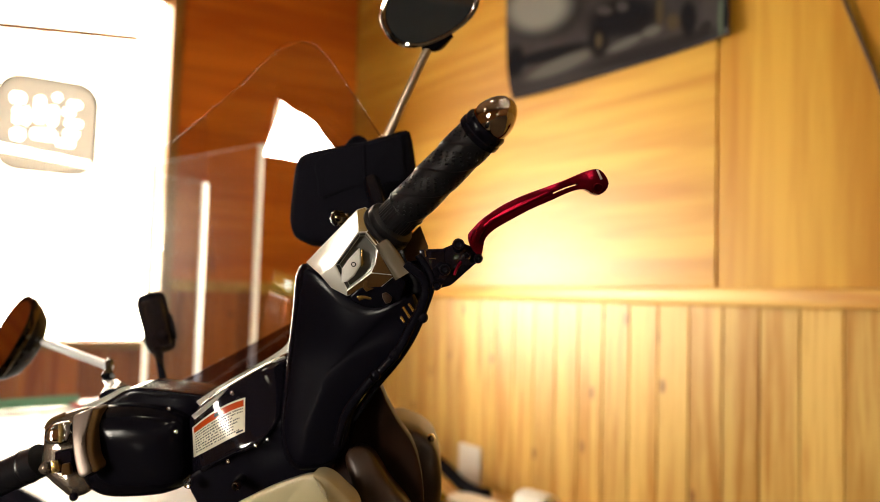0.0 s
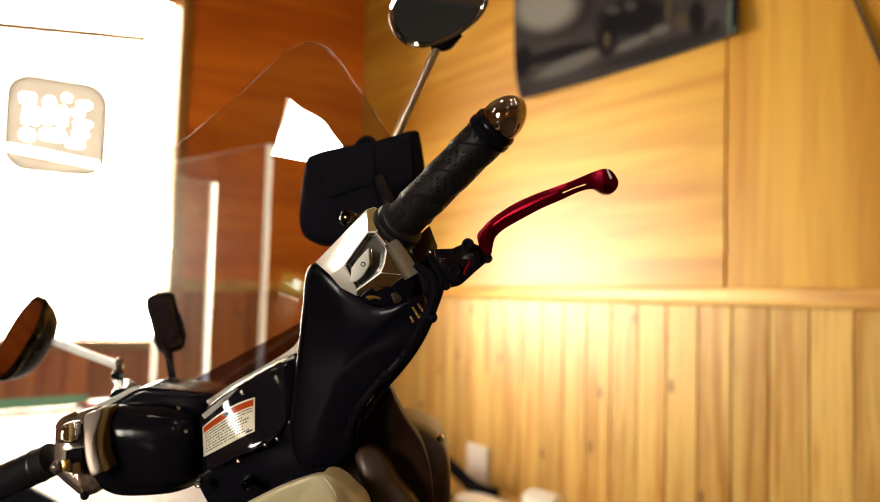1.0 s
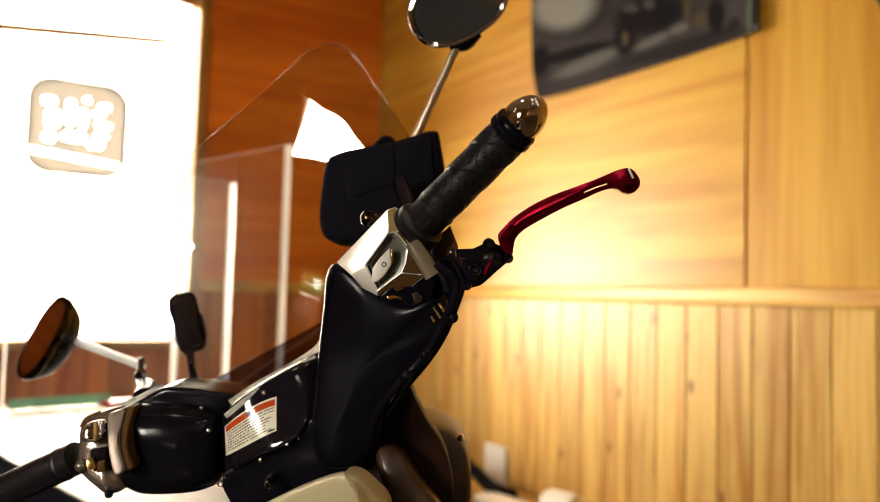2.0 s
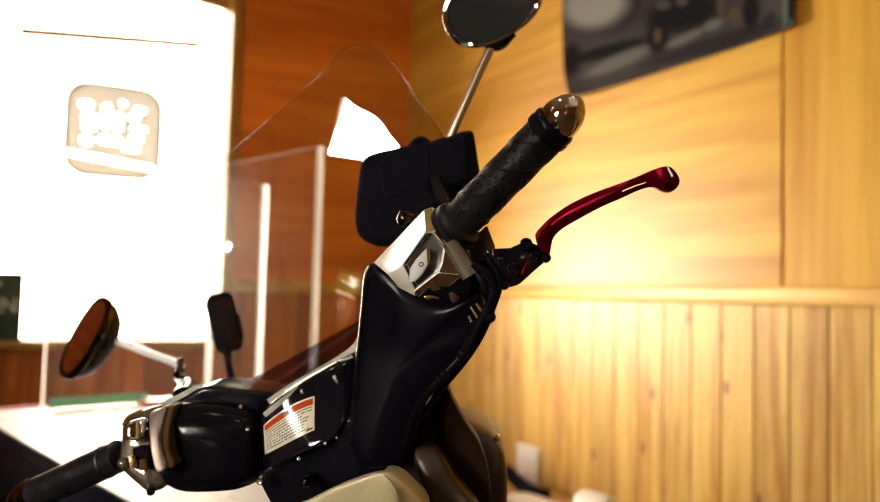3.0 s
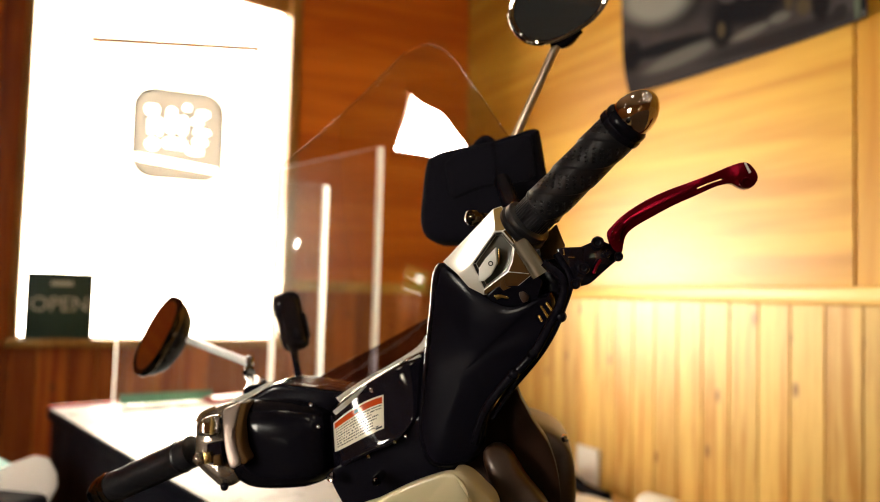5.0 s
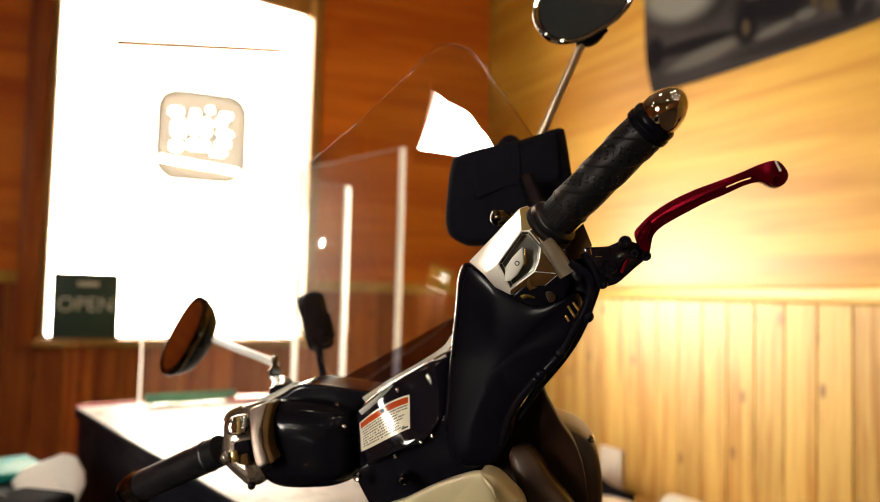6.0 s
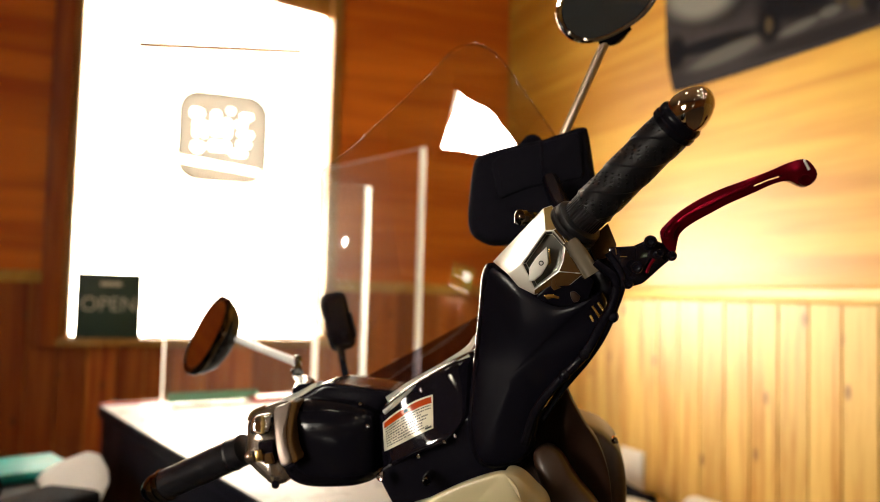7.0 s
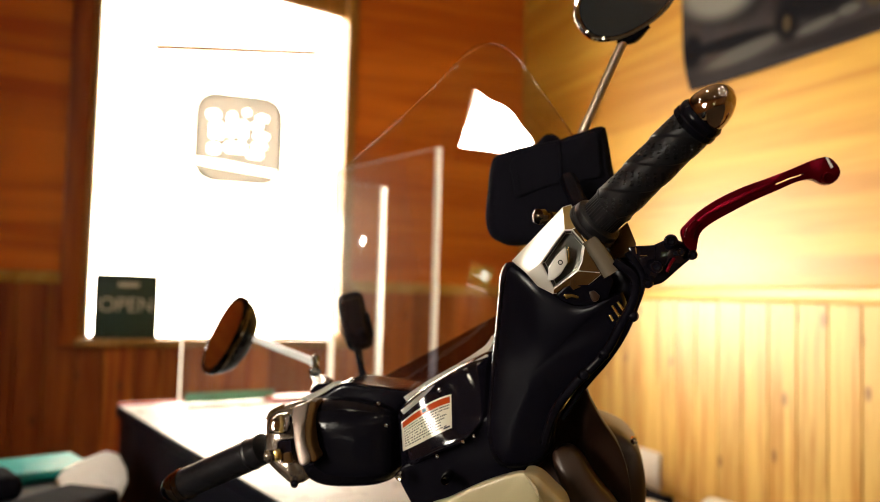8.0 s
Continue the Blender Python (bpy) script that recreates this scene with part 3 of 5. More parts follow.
# head board added, its lower edge slanted to fit the camera's view
part("valance", plate([(x0, NORTH + 0.03, 2.222), (x1, NORTH + 0.03, 2.122), (x1, NORTH + 0.03, z1), (x0, NORTH + 0.03, z1)], (0, 1, 0), 0.02, 0.002), FRAME, window, "pale head board slanted to fit the camera's view")
rod = tagged(thing("curtain_rod", (0.34, NORTH - 0.02, 1.9), "thin pale rod hung across the window", "rod"))
part("rod", tube([(0.033, NORTH - 0.012, 1.889), (0.646, NORTH - 0.012, 1.951)], 0.015), FRAME, rod)
for q in ((-0.049, NORTH - 0.012, 1.896), (0.722, NORTH - 0.012, 1.966)):
    part("hook", ball(q, 0.014), BRASS, rod)

# emblem film on the glass, with pale lettering shapes
emblem = tagged(thing("window_emblem", (0.36, NORTH + 0.08, 1.417), "rounded square brown emblem film on the window glass", "sticker"))


def rounded(cx, cz, w, h, r, y, n=8):
    out = []
    for sx, sz, a0 in ((1, 1, 0), (-1, 1, 90), (-1, -1, 180), (1, -1, 270)):
        for k in range(n + 1):
            a = radians(a0 + 90 * k / n)
            out.append((cx + sx * (w - r) + r * math.cos(a), y, cz + sz * (h - r) + r * math.sin(a)))
    return out


CUTS = ((0.256, 1.668, 0.028, 0.020), (0.256, 1.605, 0.012, 0.034), (0.286, 1.605, 0.008, 0.036), (0.328, 1.635, 0.018, 0.058), (0.372, 1.618, 0.016, 0.042), (0.384, 1.690, 0.014, 0.012),
        (0.445, 1.672, 0.026, 0.012), (0.425, 1.640, 0.024, 0.011), (0.444, 1.600, 0.034, 0.010), (0.438, 1.560, 0.030, 0.011), (0.345, 1.545, 0.050, 0.020), (0.262, 1.535, 0.026, 0.022), (0.420, 1.522, 0.035, 0.012))
holes = [rounded(cx + 0.008, cz + 0.012, w * 0.8, h * 0.8, min(w, h) * 0.68, NORTH + 0.083) for cx, cz, w, h in CUTS]
holes.append([(0.205, NORTH + 0.083, 1.505), (0.30, NORTH + 0.083, 1.497), (0.513, NORTH + 0.083, 1.474), (0.509, NORTH + 0.083, 1.455), (0.30, NORTH + 0.083, 1.476), (0.215, NORTH + 0.083, 1.484)])
part("film", plate(rounded(0.366, 1.592, 0.170, 0.176, 0.080, NORTH + 0.083), (0, -1, 0), 0.001, 0, holes), STICKER, emblem, smooth=False)

part("border", plate(rounded(0.366, 1.592, 0.173, 0.179, 0.082, NORTH + 0.081), (0, -1, 0), 0.001, 0, [rounded(0.366, 1.592, 0.159, 0.165, 0.074, NORTH + 0.081)]), STICKER, emblem, smooth=False)

# sign that stands on the sill
sign = tagged(thing("open_sign", (-0.02, NORTH - 0.03, z0), "dark green sign with pale letters standing on the sill", "sign"))
part("board", span((-0.128, NORTH - 0.036, z0), (0.088, NORTH - 0.028, z0 + 0.232), 0.002), SIGN_GREEN, sign)
font = bpy.data.curves.new("letters", "FONT")
font.body, font.size, font.extrude, font.align_x, font.align_y = "OPEN", 0.072, 0.0008, "CENTER", "CENTER"
letters = new("letters", font)
letters.data.materials.append(SIGN_TEXT)
letters.parent = sign
letters.matrix_local = Matrix.Translation((-0.0, -0.0075, 0.118)) @ Euler((radians(90), 0, 0)).to_matrix().to_4x4()
part("foot", span((-0.10, NORTH - 0.045, z0), (0.06, NORTH - 0.037, z0 + 0.012), 0.002), SIGN_GREEN, sign)
bar_bm = span((-0.05, NORTH - 0.0375, z0 + 0.185), (0.02, NORTH - 0.036, z0 + 0.20))
part("small_writing", bar_bm, SIGN_TEXT, sign, smooth=False)

# ---- poster and cable on the east wall ----
poster = tagged(thing("wall_poster", (EAST, 1.6, 1.64), "dark grey photo poster with a curling lower corner", "poster"))


def sheet(y0, y1, za, zb, off, curl=0.0, n=14, lean=0.0):
    rings = []
    for i in range(n + 1):
        u = i / n
        y = y0 + (y1 - y0) * u
        row = []
        for k in range(n + 1):
            v = k / n
            lift = curl * max(0, u - 0.7) ** 2 * max(0, 0.6 - v) * 12 + 0.5 * curl * max(0, 0.08 - u) * 4
            tuck = 0.06 * max(0, 1 - v / 0.30) ** 2 * (1 - u) ** 4
            row.append(Vector((EAST - off - lift - tuck * 0.4, y + lean * v - tuck, za + (zb - za) * v)))
        rings.append(row)
    bm = skin(rings, (False, False), False)
    made = bmesh.ops.extrude_face_region(bm, geom=bm.faces[:])
    bmesh.ops.translate(bm, verts=[g for g in made["geom"] if isinstance(g, bmesh.types.BMVert)], vec=(-0.0006, 0, 0))
    return bm


part("print", sheet(2.025, 1.165, 1.639, 2.235, 0.004, 0.03, lean=0.03), POSTER, poster)

part("pin", ball((EAST - 0.012, 1.19, 1.662), 0.006), WHITE, poster)

cable = tagged(thing("wall_cable", (EAST, 0.9, 1.5), "thin dark cable running down the wall", "cable"))
part("cord", tube([(EAST - 0.006, 1.05, 2.05), (EAST - 0.006, 0.965, 1.83), (EAST - 0.006, 0.898, 1.645), (EAST - 0.006, 0.828, 1.452), (EAST - 0.006, 0.75, 1.2), (EAST - 0.006, 0.72, 1.05)], 0.004), mat("brown_cord", (0.035, 0.013, 0.005), 0.6), cable)

outlet = tagged(thing("wall_outlet", (EAST, 2.18, 0.40), "white plastic outlet plate on the boards", "outlet"))
part("plate", span((EAST - 0.014, 2.125, 0.380), (EAST - 0.001, 2.24, 0.515), 0.004), WHITE, outlet)
part("socket", span((EAST - 0.017, 2.165, 0.42), (EAST - 0.013, 2.20, 0.49), 0.002), WHITE, outlet)

# ---- table, partitions and what lies beside them ----
TA = radians(12)
EX, EY = Vector((math.cos(TA), math.sin(TA), 0)), Vector((math.sin(TA), -math.cos(TA), 0))
CORNER = Vector((-0.029, 2.178, 0.70))
TURN = Matrix.Rotation(TA, 3, "Z")


def on_table(u, v, z=0.0):
    return CORNER + EX * u + EY * v + Vector((0, 0, z))


TU, TV = 0.62, 1.12
table = tagged(thing("counter_table", on_table(TU / 2, TV / 2, -0.70), "white-topped table with dark sides and red edging", "table"))
part("tabletop", box(on_table(TU / 2, TV / 2, -0.012), (TU, TV, 0.024), TURN, 0.004), TABLE_TOP, table)
part("edging", box(on_table(TU / 2, -0.008, -0.009), (TU, 0.014, 0.028), TURN, 0.002), TABLE_RED, table, "red edge band")
part("edging", box(on_table(-0.003, TV / 2, -0.013), (0.005, TV, 0.024), TURN, 0.001), TABLE_SIDE, table, "dark edge band")
part("side_panel", box(on_table(0.015, TV / 2, -0.362), (0.024, TV - 0.02, 0.676), TURN, 0.003), TABLE_SIDE, table)
part("side_panel", box(on_table(TU - 0.015, TV / 2, -0.362), (0.024, TV - 0.02, 0.676), TURN, 0.003), TABLE_SIDE, table)
part("front_panel", box(on_table(TU / 2, TV - 0.03, -0.362), (TU - 0.06, 0.024, 0.676), TURN, 0.003), TABLE_SIDE, table)


def acrylic(name, u0, v0, u1, v1, h, label, first=(0.016, 0.011)):
    a, b = on_table(u0, v0), on_table(u1, v1)
    d = (b - a).normalized()
    s = Vector((-d.y, d.x, 0))
    ob = tagged(thing(name, (a + b) / 2, label, "partition", "acrylic partitions"))
    bm = bmesh.new()
    t = 0.0025
    pts = [a + s * t, b + s * t, b - s * t, a - s * t]
    lo = [bm.verts.new(p + Vector((0, 0, 0.004))) for p in pts]
    hi = [bm.verts.new(p + Vector((0, 0, h))) for p in pts]
    for i in range(4):
        f = bm.faces.new((lo[i], lo[(i + 1) % 4], hi[(i + 1) % 4], hi[i]))
        f.material_index = i % 2
    for f in (bm.faces.new(hi), bm.faces.new(lo[::-1])):
        f.material_index = 1
    part("panel", bm, (ACRYLIC, EDGE), ob, smooth=False)
    # white strips imitate light piped to the edges; their window-facing faces stay clear
    for q, e, (w, deep) in ((a, 1, first), (b, -1, (0.016, 0.011))):
        strip = box(q + d * e * w / 2 + Vector((0, 0, h / 2)), (w, deep, h - 0.002), Matrix.Rotation(math.atan2(d.y, d.x), 3, "Z"), 0.001)
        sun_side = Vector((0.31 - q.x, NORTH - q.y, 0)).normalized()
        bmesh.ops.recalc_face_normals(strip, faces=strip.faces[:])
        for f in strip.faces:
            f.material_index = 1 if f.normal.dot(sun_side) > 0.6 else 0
        part("edge_strip", strip, (EDGE, ACRYLIC), ob, "pale strip for the light piped to the edge")
    for q in (a.lerp(b, 0.15), a.lerp(b, 0.85)):
        part("foot", box(q + Vector((0, 0, 0.004)), (0.03, 0.16, 0.006), Matrix.Rotation(math.atan2(d.y, d.x), 3, "Z"), 0.001), ACRYLIC, ob)
    return ob


acrylic("acrylic_partition", 0.60, 0.52, 0.575, 0.0, 0.655, "tall clear acrylic partition standing on the table")
acrylic("acrylic_partition", 0.14, 0.02, 0.735, 0.02, 0.62, "clear acrylic partition along the table's far edge", (0.0045, 0.0055))
book = tagged(thing("red_folder", on_table(0.44, 0.05), "red folder lying on the table", "folder"))
part("cover", box(on_table(0.44, 0.06, 0.006), (0.15, 0.08, 0.01), TURN, 0.003), TABLE_RED, book)
pad = tagged(thing("green_card", on_table(0.27, 0.045), "pale green card propped on the table", "card"))
part("card", box(on_table(0.27, 0.045, 0.016), (0.24, 0.002, 0.026), TURN, 0.0005), lit_edge("green_card", (0.24, 0.38, 0.28)), pad)
part("foot", box(on_table(0.27, 0.040, 0.003), (0.20, 0.012, 0.004), TURN, 0.001), ACRYLIC, pad)

stool = tagged(thing("low_cabinet", (-0.42, 1.7, 0), "low dark cabinet beside the table", "cabinet"))
part("body", span((-0.85, 1.38, 0), (-0.075, 2.02, 0.58), 0.008), TABLE_SIDE, stool)
part("top", span((-0.86, 1.37, 0.58), (-0.065, 2.03, 0.60), 0.004), TABLE_SIDE, stool)
card = tagged(thing("teal_folder", (-0.2, 1.9, 0.60), "teal folder lying on the cabinet", "folder"))
part("cover", box((-0.20, 1.90, 0.611), (0.22, 0.17, 0.02), Matrix.Rotation(0.35, 3, "Z"), 0.004), TEAL, card)
bag = tagged(thing("white_pouch", (-0.1, 1.72, 0.60), "stiff white paper pouch leaning on the teal folder", "pouch"))
part("body", pillow([(-0.139, 1.782, 0.614), (-0.13, 1.829, 0.619), (-0.094, 1.895, 0.626), (-0.051, 1.945, 0.633), (-0.025, 1.928, 0.628), (-0.008, 1.836, 0.613), (-0.006, 1.771, 0.604), (-0.03, 1.731, 0.601), (-0.056, 1.752, 0.604), (-0.085, 1.719, 0.603), (-0.115, 1.692, 0.603)], LAWAY * 0.3 - UP, 0.02, front=0.35, smooth=False), PAPER, bag)
part("fold", pillow([(-0.071, 1.725, 0.607), (-0.03, 1.725, 0.602), (-0.009, 1.736, 0.609), (-0.028, 1.688, 0.577), (-0.063, 1.677, 0.577)], LAWAY, 0.015, front=0.2), PAPER, bag)
for q, a in (((-0.30, 1.70, 0.622), 0.35), ((-0.125, 1.55, 0.616), 0.9)):
    cushion = tagged(thing("black_cushion", (q[0], q[1], 0.60), "black padded cushion on the cabinet", "cushion", "cushions"))
    part("pad", box(q, (0.20, 0.12, q[2] * 2 - 1.2), Matrix.Rotation(a, 3, "Z"), 0.015, 4), FABRIC, cushion)
red = tagged(thing("red_booklet", (-0.36, 1.9, 0.60), "red booklet on the cabinet", "booklet"))
part("cover", box((-0.36, 1.90, 0.608), (0.16, 0.2, 0.014), Matrix.Rotation(0.3, 3, "Z"), 0.003), TABLE_RED, red)

# low things along the east wall
crate = tagged(thing("olive_crate", (1.17, 2.15, 0), "olive plastic crate on the floor by the shelf", "crate"))
part("body", span((1.04, 1.93, 0), (1.30, 2.40, 0.43), 0.02), OLIVE, crate)
part("rim", span((1.03, 1.92, 0.42), (1.31, 2.41, 0.445), 0.008), OLIVE, crate)
rack = tagged(thing("low_shelf", (1.45, 1.6, 0), "low wooden shelf along the wall", "shelf"))
part("board", span((1.34, 1.05, 0.375), (1.565, 2.45, 0.40), 0.004), PINE, rack)
for y in (1.1, 2.40):
    part("leg", span((1.36, y - 0.02, 0), (1.55, y + 0.02, 0.375), 0.004), PINE, rack)
strap = tagged(thing("black_hose", (1.45, 2.1, 0.40), "black rubber hose lying on the shelf", "hose"))
part("hose", tube([(1.47, 2.34, 0.43), (1.46, 2.24, 0.47), (1.45, 2.13, 0.452), (1.45, 2.05, 0.425), (1.45, 1.98, 0.418), (1.46, 1.93, 0.418)], 0.020), FABRIC, strap)
cloth = tagged(thing("white_cloth", (1.42, 1.93, 0.40), "folded white cloth on the shelf", "cloth"))
part("fold", pillow([(1.35, 1.98, 0.412), (1.42, 2.0, 0.415), (1.43, 1.9, 0.42), (1.44, 1.82, 0.415), (1.36, 1.82, 0.412)], (0, 0, -1), 0.012, front=0.6), WHITE, cloth)
jar = tagged(thing("white_bottle", (1.47, 1.7, 0.40), "white plastic bottle lying on the shelf", "bottle"))
part("body", limb([(1.45, 1.76, 0.436), (1.45, 1.74, 0.44), (1.46, 1.66, 0.44), (1.465, 1.635, 0.438)], [(0.02, 0.02), (0.039, 0.039), (0.039, 0.039), (0.018, 0.018)]), WHITE, jar)
part("cap", limb([(1.466, 1.634, 0.438), (1.47, 1.59, 0.44)], [(0.024, 0.024), (0.026, 0.026)]), mat("orange_cap", (0.7, 0.16, 0.03), 0.4), jar, "orange screw cap")

# ceiling lamps
spot = None
for x, y in ((-1.42, -1.48), (-0.3, -1.0), (0.6, -0.6), (-2.3, 0.9), (-1.5, 0.9), (-0.2, 0.9), (0.8, 0.3), (-0.2, -2.6), (0.7, -1.6), (0.6, -3.2), (1.2, -0.9), (1.2, -2.3), (0.2, 0.1)):
    if spot is None:
        spot = tagged(thing("ceiling_spot", (x, y, TOP - 0.05), "small round warm ceiling spot", "lamp", "ceiling spots"))
        part("rim", lathe((x, y, TOP - 0.001), (x, y, TOP - 0.5), [(0, 0.085), (0.03, 0.083), (0.04, 0.072), (0.03, 0.063)]), WHITE, spot)
        part("bulb", lathe((x, y, TOP - 0.01), (x, y, TOP - 0.5), [(0.0, 0.060), (0.022, 0.060), (0.028, 0.04), (0.03, 0.0004)]), SPOT, spot)
    else:
        copy_thing(spot, Matrix.Translation((x, y, TOP - 0.05)))

# ---- scooter ----
HEAD = Vector((0.81, 0.586, 0))
SIDE = Vector((0.586, -0.81, 0))
STEER = Vector((0.345, 0.706, 0))


def bike(f, s, z):
    return STEER + HEAD * f + SIDE * s + Vector((0, 0, z))


scooter = tagged(thing("scooter", bike(-0.3, 0, 0), "black and cream scooter with silver switches and a red lever", "scooter"))

# right grip: wrapped, perforated rubber
GA, GB = Vector((0.335, 0.584, 1.065)), Vector((0.365, 0.501, 1.133))
GT = (GB - GA).normalized()


def grip(a, b, radius, parent, seed):
    t, s, v = frame_of(Vector(b) - Vector(a), UP)
    length = (Vector(b) - Vector(a)).length
    n, m = (260, 300) if seed == 1 else (120, 130)
    rings = []
    for i in range(m + 1):
        d = i / m
        ring = []
        for j in range(n):
            ang = 2 * math.pi * j / n
            r = radius
            if d < 0.14:
                r += 0.00025 * math.sin(ang * 40) - 0.0003
            else:
                w = (d * 3.6 + 3 * ang / (2 * math.pi)) % 1.0
                r += 0.0008 * (0.5 + 0.5 * math.cos(math.pi * (w - 0.06) / 0.94)) if w > 0.06 else 0.0008 * w / 0.06
                row = (w - 0.30) / 0.14
                k = round(row)
                if 0 <= k <= 3:
                    fx = row - k
                    fy = (ang / (2 * math.pi) * 24 + 0.5 * (k % 2)) % 1.0 - 0.5
                    if (fx * 0.0043) ** 2 + (fy * 0.0041) ** 2 < 0.00082 ** 2:
                        r -= 0.0013 if seed == 1 else 0.0003
            if seed != 1:
                r = radius + (r - radius) * 0.4
            if abs(d - 0.145) < 0.010:
                r += 0.0007
            ring.append(Vector(a) + t * (d * length) + (s * math.cos(ang) + v * math.sin(ang)) * r)
        rings.append(ring)
    return part("grip", skin(rings), RUBBER, parent, "wrapped black perforated rubber grip", angle=60)


grip(GA, GB, 0.0170, scooter, 1)
part("bar_end", lathe(GB, GB + GT, [(-0.001, 0.0180), (0.003, 0.0186), (0.0055, 0.0184), (0.0075, 0.0168)]), SATIN_BLACK, scooter)
part("bar_end", lathe(GB + GT * 0.0076, GB + GT, [(0, 0.0160), (0.002, 0.0166), (0.007, 0.0164), (0.012, 0.0152), (0.017, 0.0132), (0.0215, 0.0104), (0.0245, 0.0072), (0.026, 0.0035), (0.0264, 0.0004)], 48), BULLET, scooter, "polished chrome bullet bar end", angle=60)
part("collar_ring", lathe(GB - GT * 0.006, GB, [(0, 0.0178), (0.001, 0.0190), (0.005, 0.0190), (0.006, 0.0182)]), SATIN_BLACK, scooter)
part("flange", lathe(GA - GT * 0.014, GA, [(0, 0.0205), (0.001, 0.0228), (0.004, 0.0232), (0.006, 0.0215), (0.008, 0.0222), (0.012, 0.0215), (0.0142, 0.0180)]), RUBBER, scooter)

# right switch housing, faceted, with a recessed rocker
HV = {"a": (0.3094, 0.6035, 1.0738), "b": (0.2785, 0.6350, 1.0280), "c": (0.2869, 0.6237, 1.0174), "d": (0.2956, 0.6190, 1.0065), "e": (0.3072, 0.6125, 1.0001), "f": (0.2959, 0.6154, 1.0258), "g": (0.3107, 0.6018, 1.0545), "h": (0.3153, 0.5973, 1.0549), "i": (0.3248, 0.5922, 1.0428), "j": (0.3234, 0.5938, 1.0284), "k": (0.3213, 0.5965, 1.0202), "l": (0.3056, 0.6098, 1.0040), "m": (0.3177, 0.6036, 1.0768), "n": (0.3190, 0.5953, 1.0570), "o": (0.3397, 0.5864, 1.0189), "p": (0.3304, 0.5973, 1.0071)}


def switch_housing():
    """A faceted shell round a recess: corners named, facets spelled by them; 0 silver, 1 olive gold, 2 bronze for
    mirrored wood, 3 recess floor.
    """
    bm = bmesh.new()
    v = {k: bm.verts.new(p) for k, p in HV.items()}
    rim = "ghijklf"
    centre = sum((Vector(HV[k]) for k in rim), Vector()) / len(rim)
    for k in rim:
        p = Vector(HV[k])
        v[k + "_edge"] = bm.verts.new(p.lerp(centre, 0.05) + AWAY * 0.0005)
        v[k + "_floor"] = bm.verts.new(p.lerp(centre, 0.14) + AWAY * 0.0085)
    for k in "abcdeponm":
        v[k + "_back"] = bm.verts.new(Vector(HV[k]) + AWAY * 0.045)
    # right-hand facets coloured bronze: the wood's reflection put into the material
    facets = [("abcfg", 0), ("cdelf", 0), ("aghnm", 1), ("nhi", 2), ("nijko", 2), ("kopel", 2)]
    for names, k in facets:
        bm.faces.new([v[c] for c in names]).material_index = k
    for i, k in enumerate(rim):
        q = rim[(i + 1) % len(rim)]
        bm.faces.new((v[k], v[q], v[q + "_edge"], v[k + "_edge"])).material_index = 0
        bm.faces.new((v[k + "_edge"], v[q + "_edge"], v[q + "_floor"], v[k + "_floor"])).material_index = 0 if k in "ijk" else 3
    bm.faces.new([v[k + "_floor"] for k in rim]).material_index = 3
    ring = "abcdeponm"
    for i, k in enumerate(ring):
        q = ring[(i + 1) % len(ring)]
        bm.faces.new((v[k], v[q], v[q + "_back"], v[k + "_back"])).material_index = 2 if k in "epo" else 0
    bm.faces.new([v[k + "_back"] for k in ring])
    bmesh.ops.recalc_face_normals(bm, faces=bm.faces[:])
    sharp = [e for e in bm.edges if len(e.link_faces) == 2 and e.calc_face_angle(0) > 0.12]
    bmesh.ops.bevel(bm, geom=sharp, offset=0.0006, segments=2, profile=0.5, affect="EDGES", clamp_overlap=True)
    return bm


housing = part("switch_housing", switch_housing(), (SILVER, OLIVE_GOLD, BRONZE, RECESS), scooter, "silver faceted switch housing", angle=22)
rocker = part("rocker_switch", plate([(0.3102, 0.5985, 1.041), (0.3121, 0.5984, 1.027), (0.3075, 0.6014, 1.017), (0.3026, 0.6041, 1.012), (0.2979, 0.6065, 1.011), (0.2982, 0.6056, 1.023), (0.3025, 0.603, 1.031)], AWAY, 0.007, 0.0012, segments=3), WHITE, housing, "white rocker switch")
part("icon", lathe((0.3066, 0.6006, 1.0268), Vector((0.3066, 0.6006, 1.0268)) + AWAY, [(-0.0003, 0.0013), (-0.0005, 0.0016), (-0.0005, 0.0021), (0.001, 0.0022)], 20, caps=(False, False)), INK, rocker, smooth=False)
part("rocker_rim", plate([(0.313, 0.5993, 1.04), (0.3141, 0.5988, 1.04), (0.3151, 0.5991, 1.027), (0.3133, 0.6001, 1.025)], AWAY, 0.006, 0.0004), BRASS, housing)
part("lever_barrel", limb([(0.3223, 0.5809, 1.046), (0.330, 0.577, 1.033), (0.3386, 0.5724, 1.018)], [(0.0068, 0.0068), (0.0074, 0.0074), (0.0078, 0.0078)], n=24, power=2.4), GREY, housing)
lower = part("starter_housing", plate([(0.3071, 0.6093, 1), (0.3232, 0.5979, 1.018), (0.3413, 0.5889, 1.019), (0.3512, 0.5866, 1.014), (0.3477, 0.5893, 0.9981), (0.3375, 0.5971, 0.99), (0.3223, 0.6045, 0.9905), (0.3108, 0.6078, 0.995)], AWAY, 0.03, 0.0025, segments=3), SATIN_BLACK, scooter)
part("starter_bracket", plate([(0.3166, 0.600, 1.013), (0.3192, 0.599, 1.014), (0.3203, 0.5985, 1.008), (0.3247, 0.5965, 1.007), (0.3188, 0.5995, 1.004), (0.3165, 0.6005, 1.007)], AWAY, 0.004, 0.0006), BRONZE, lower)
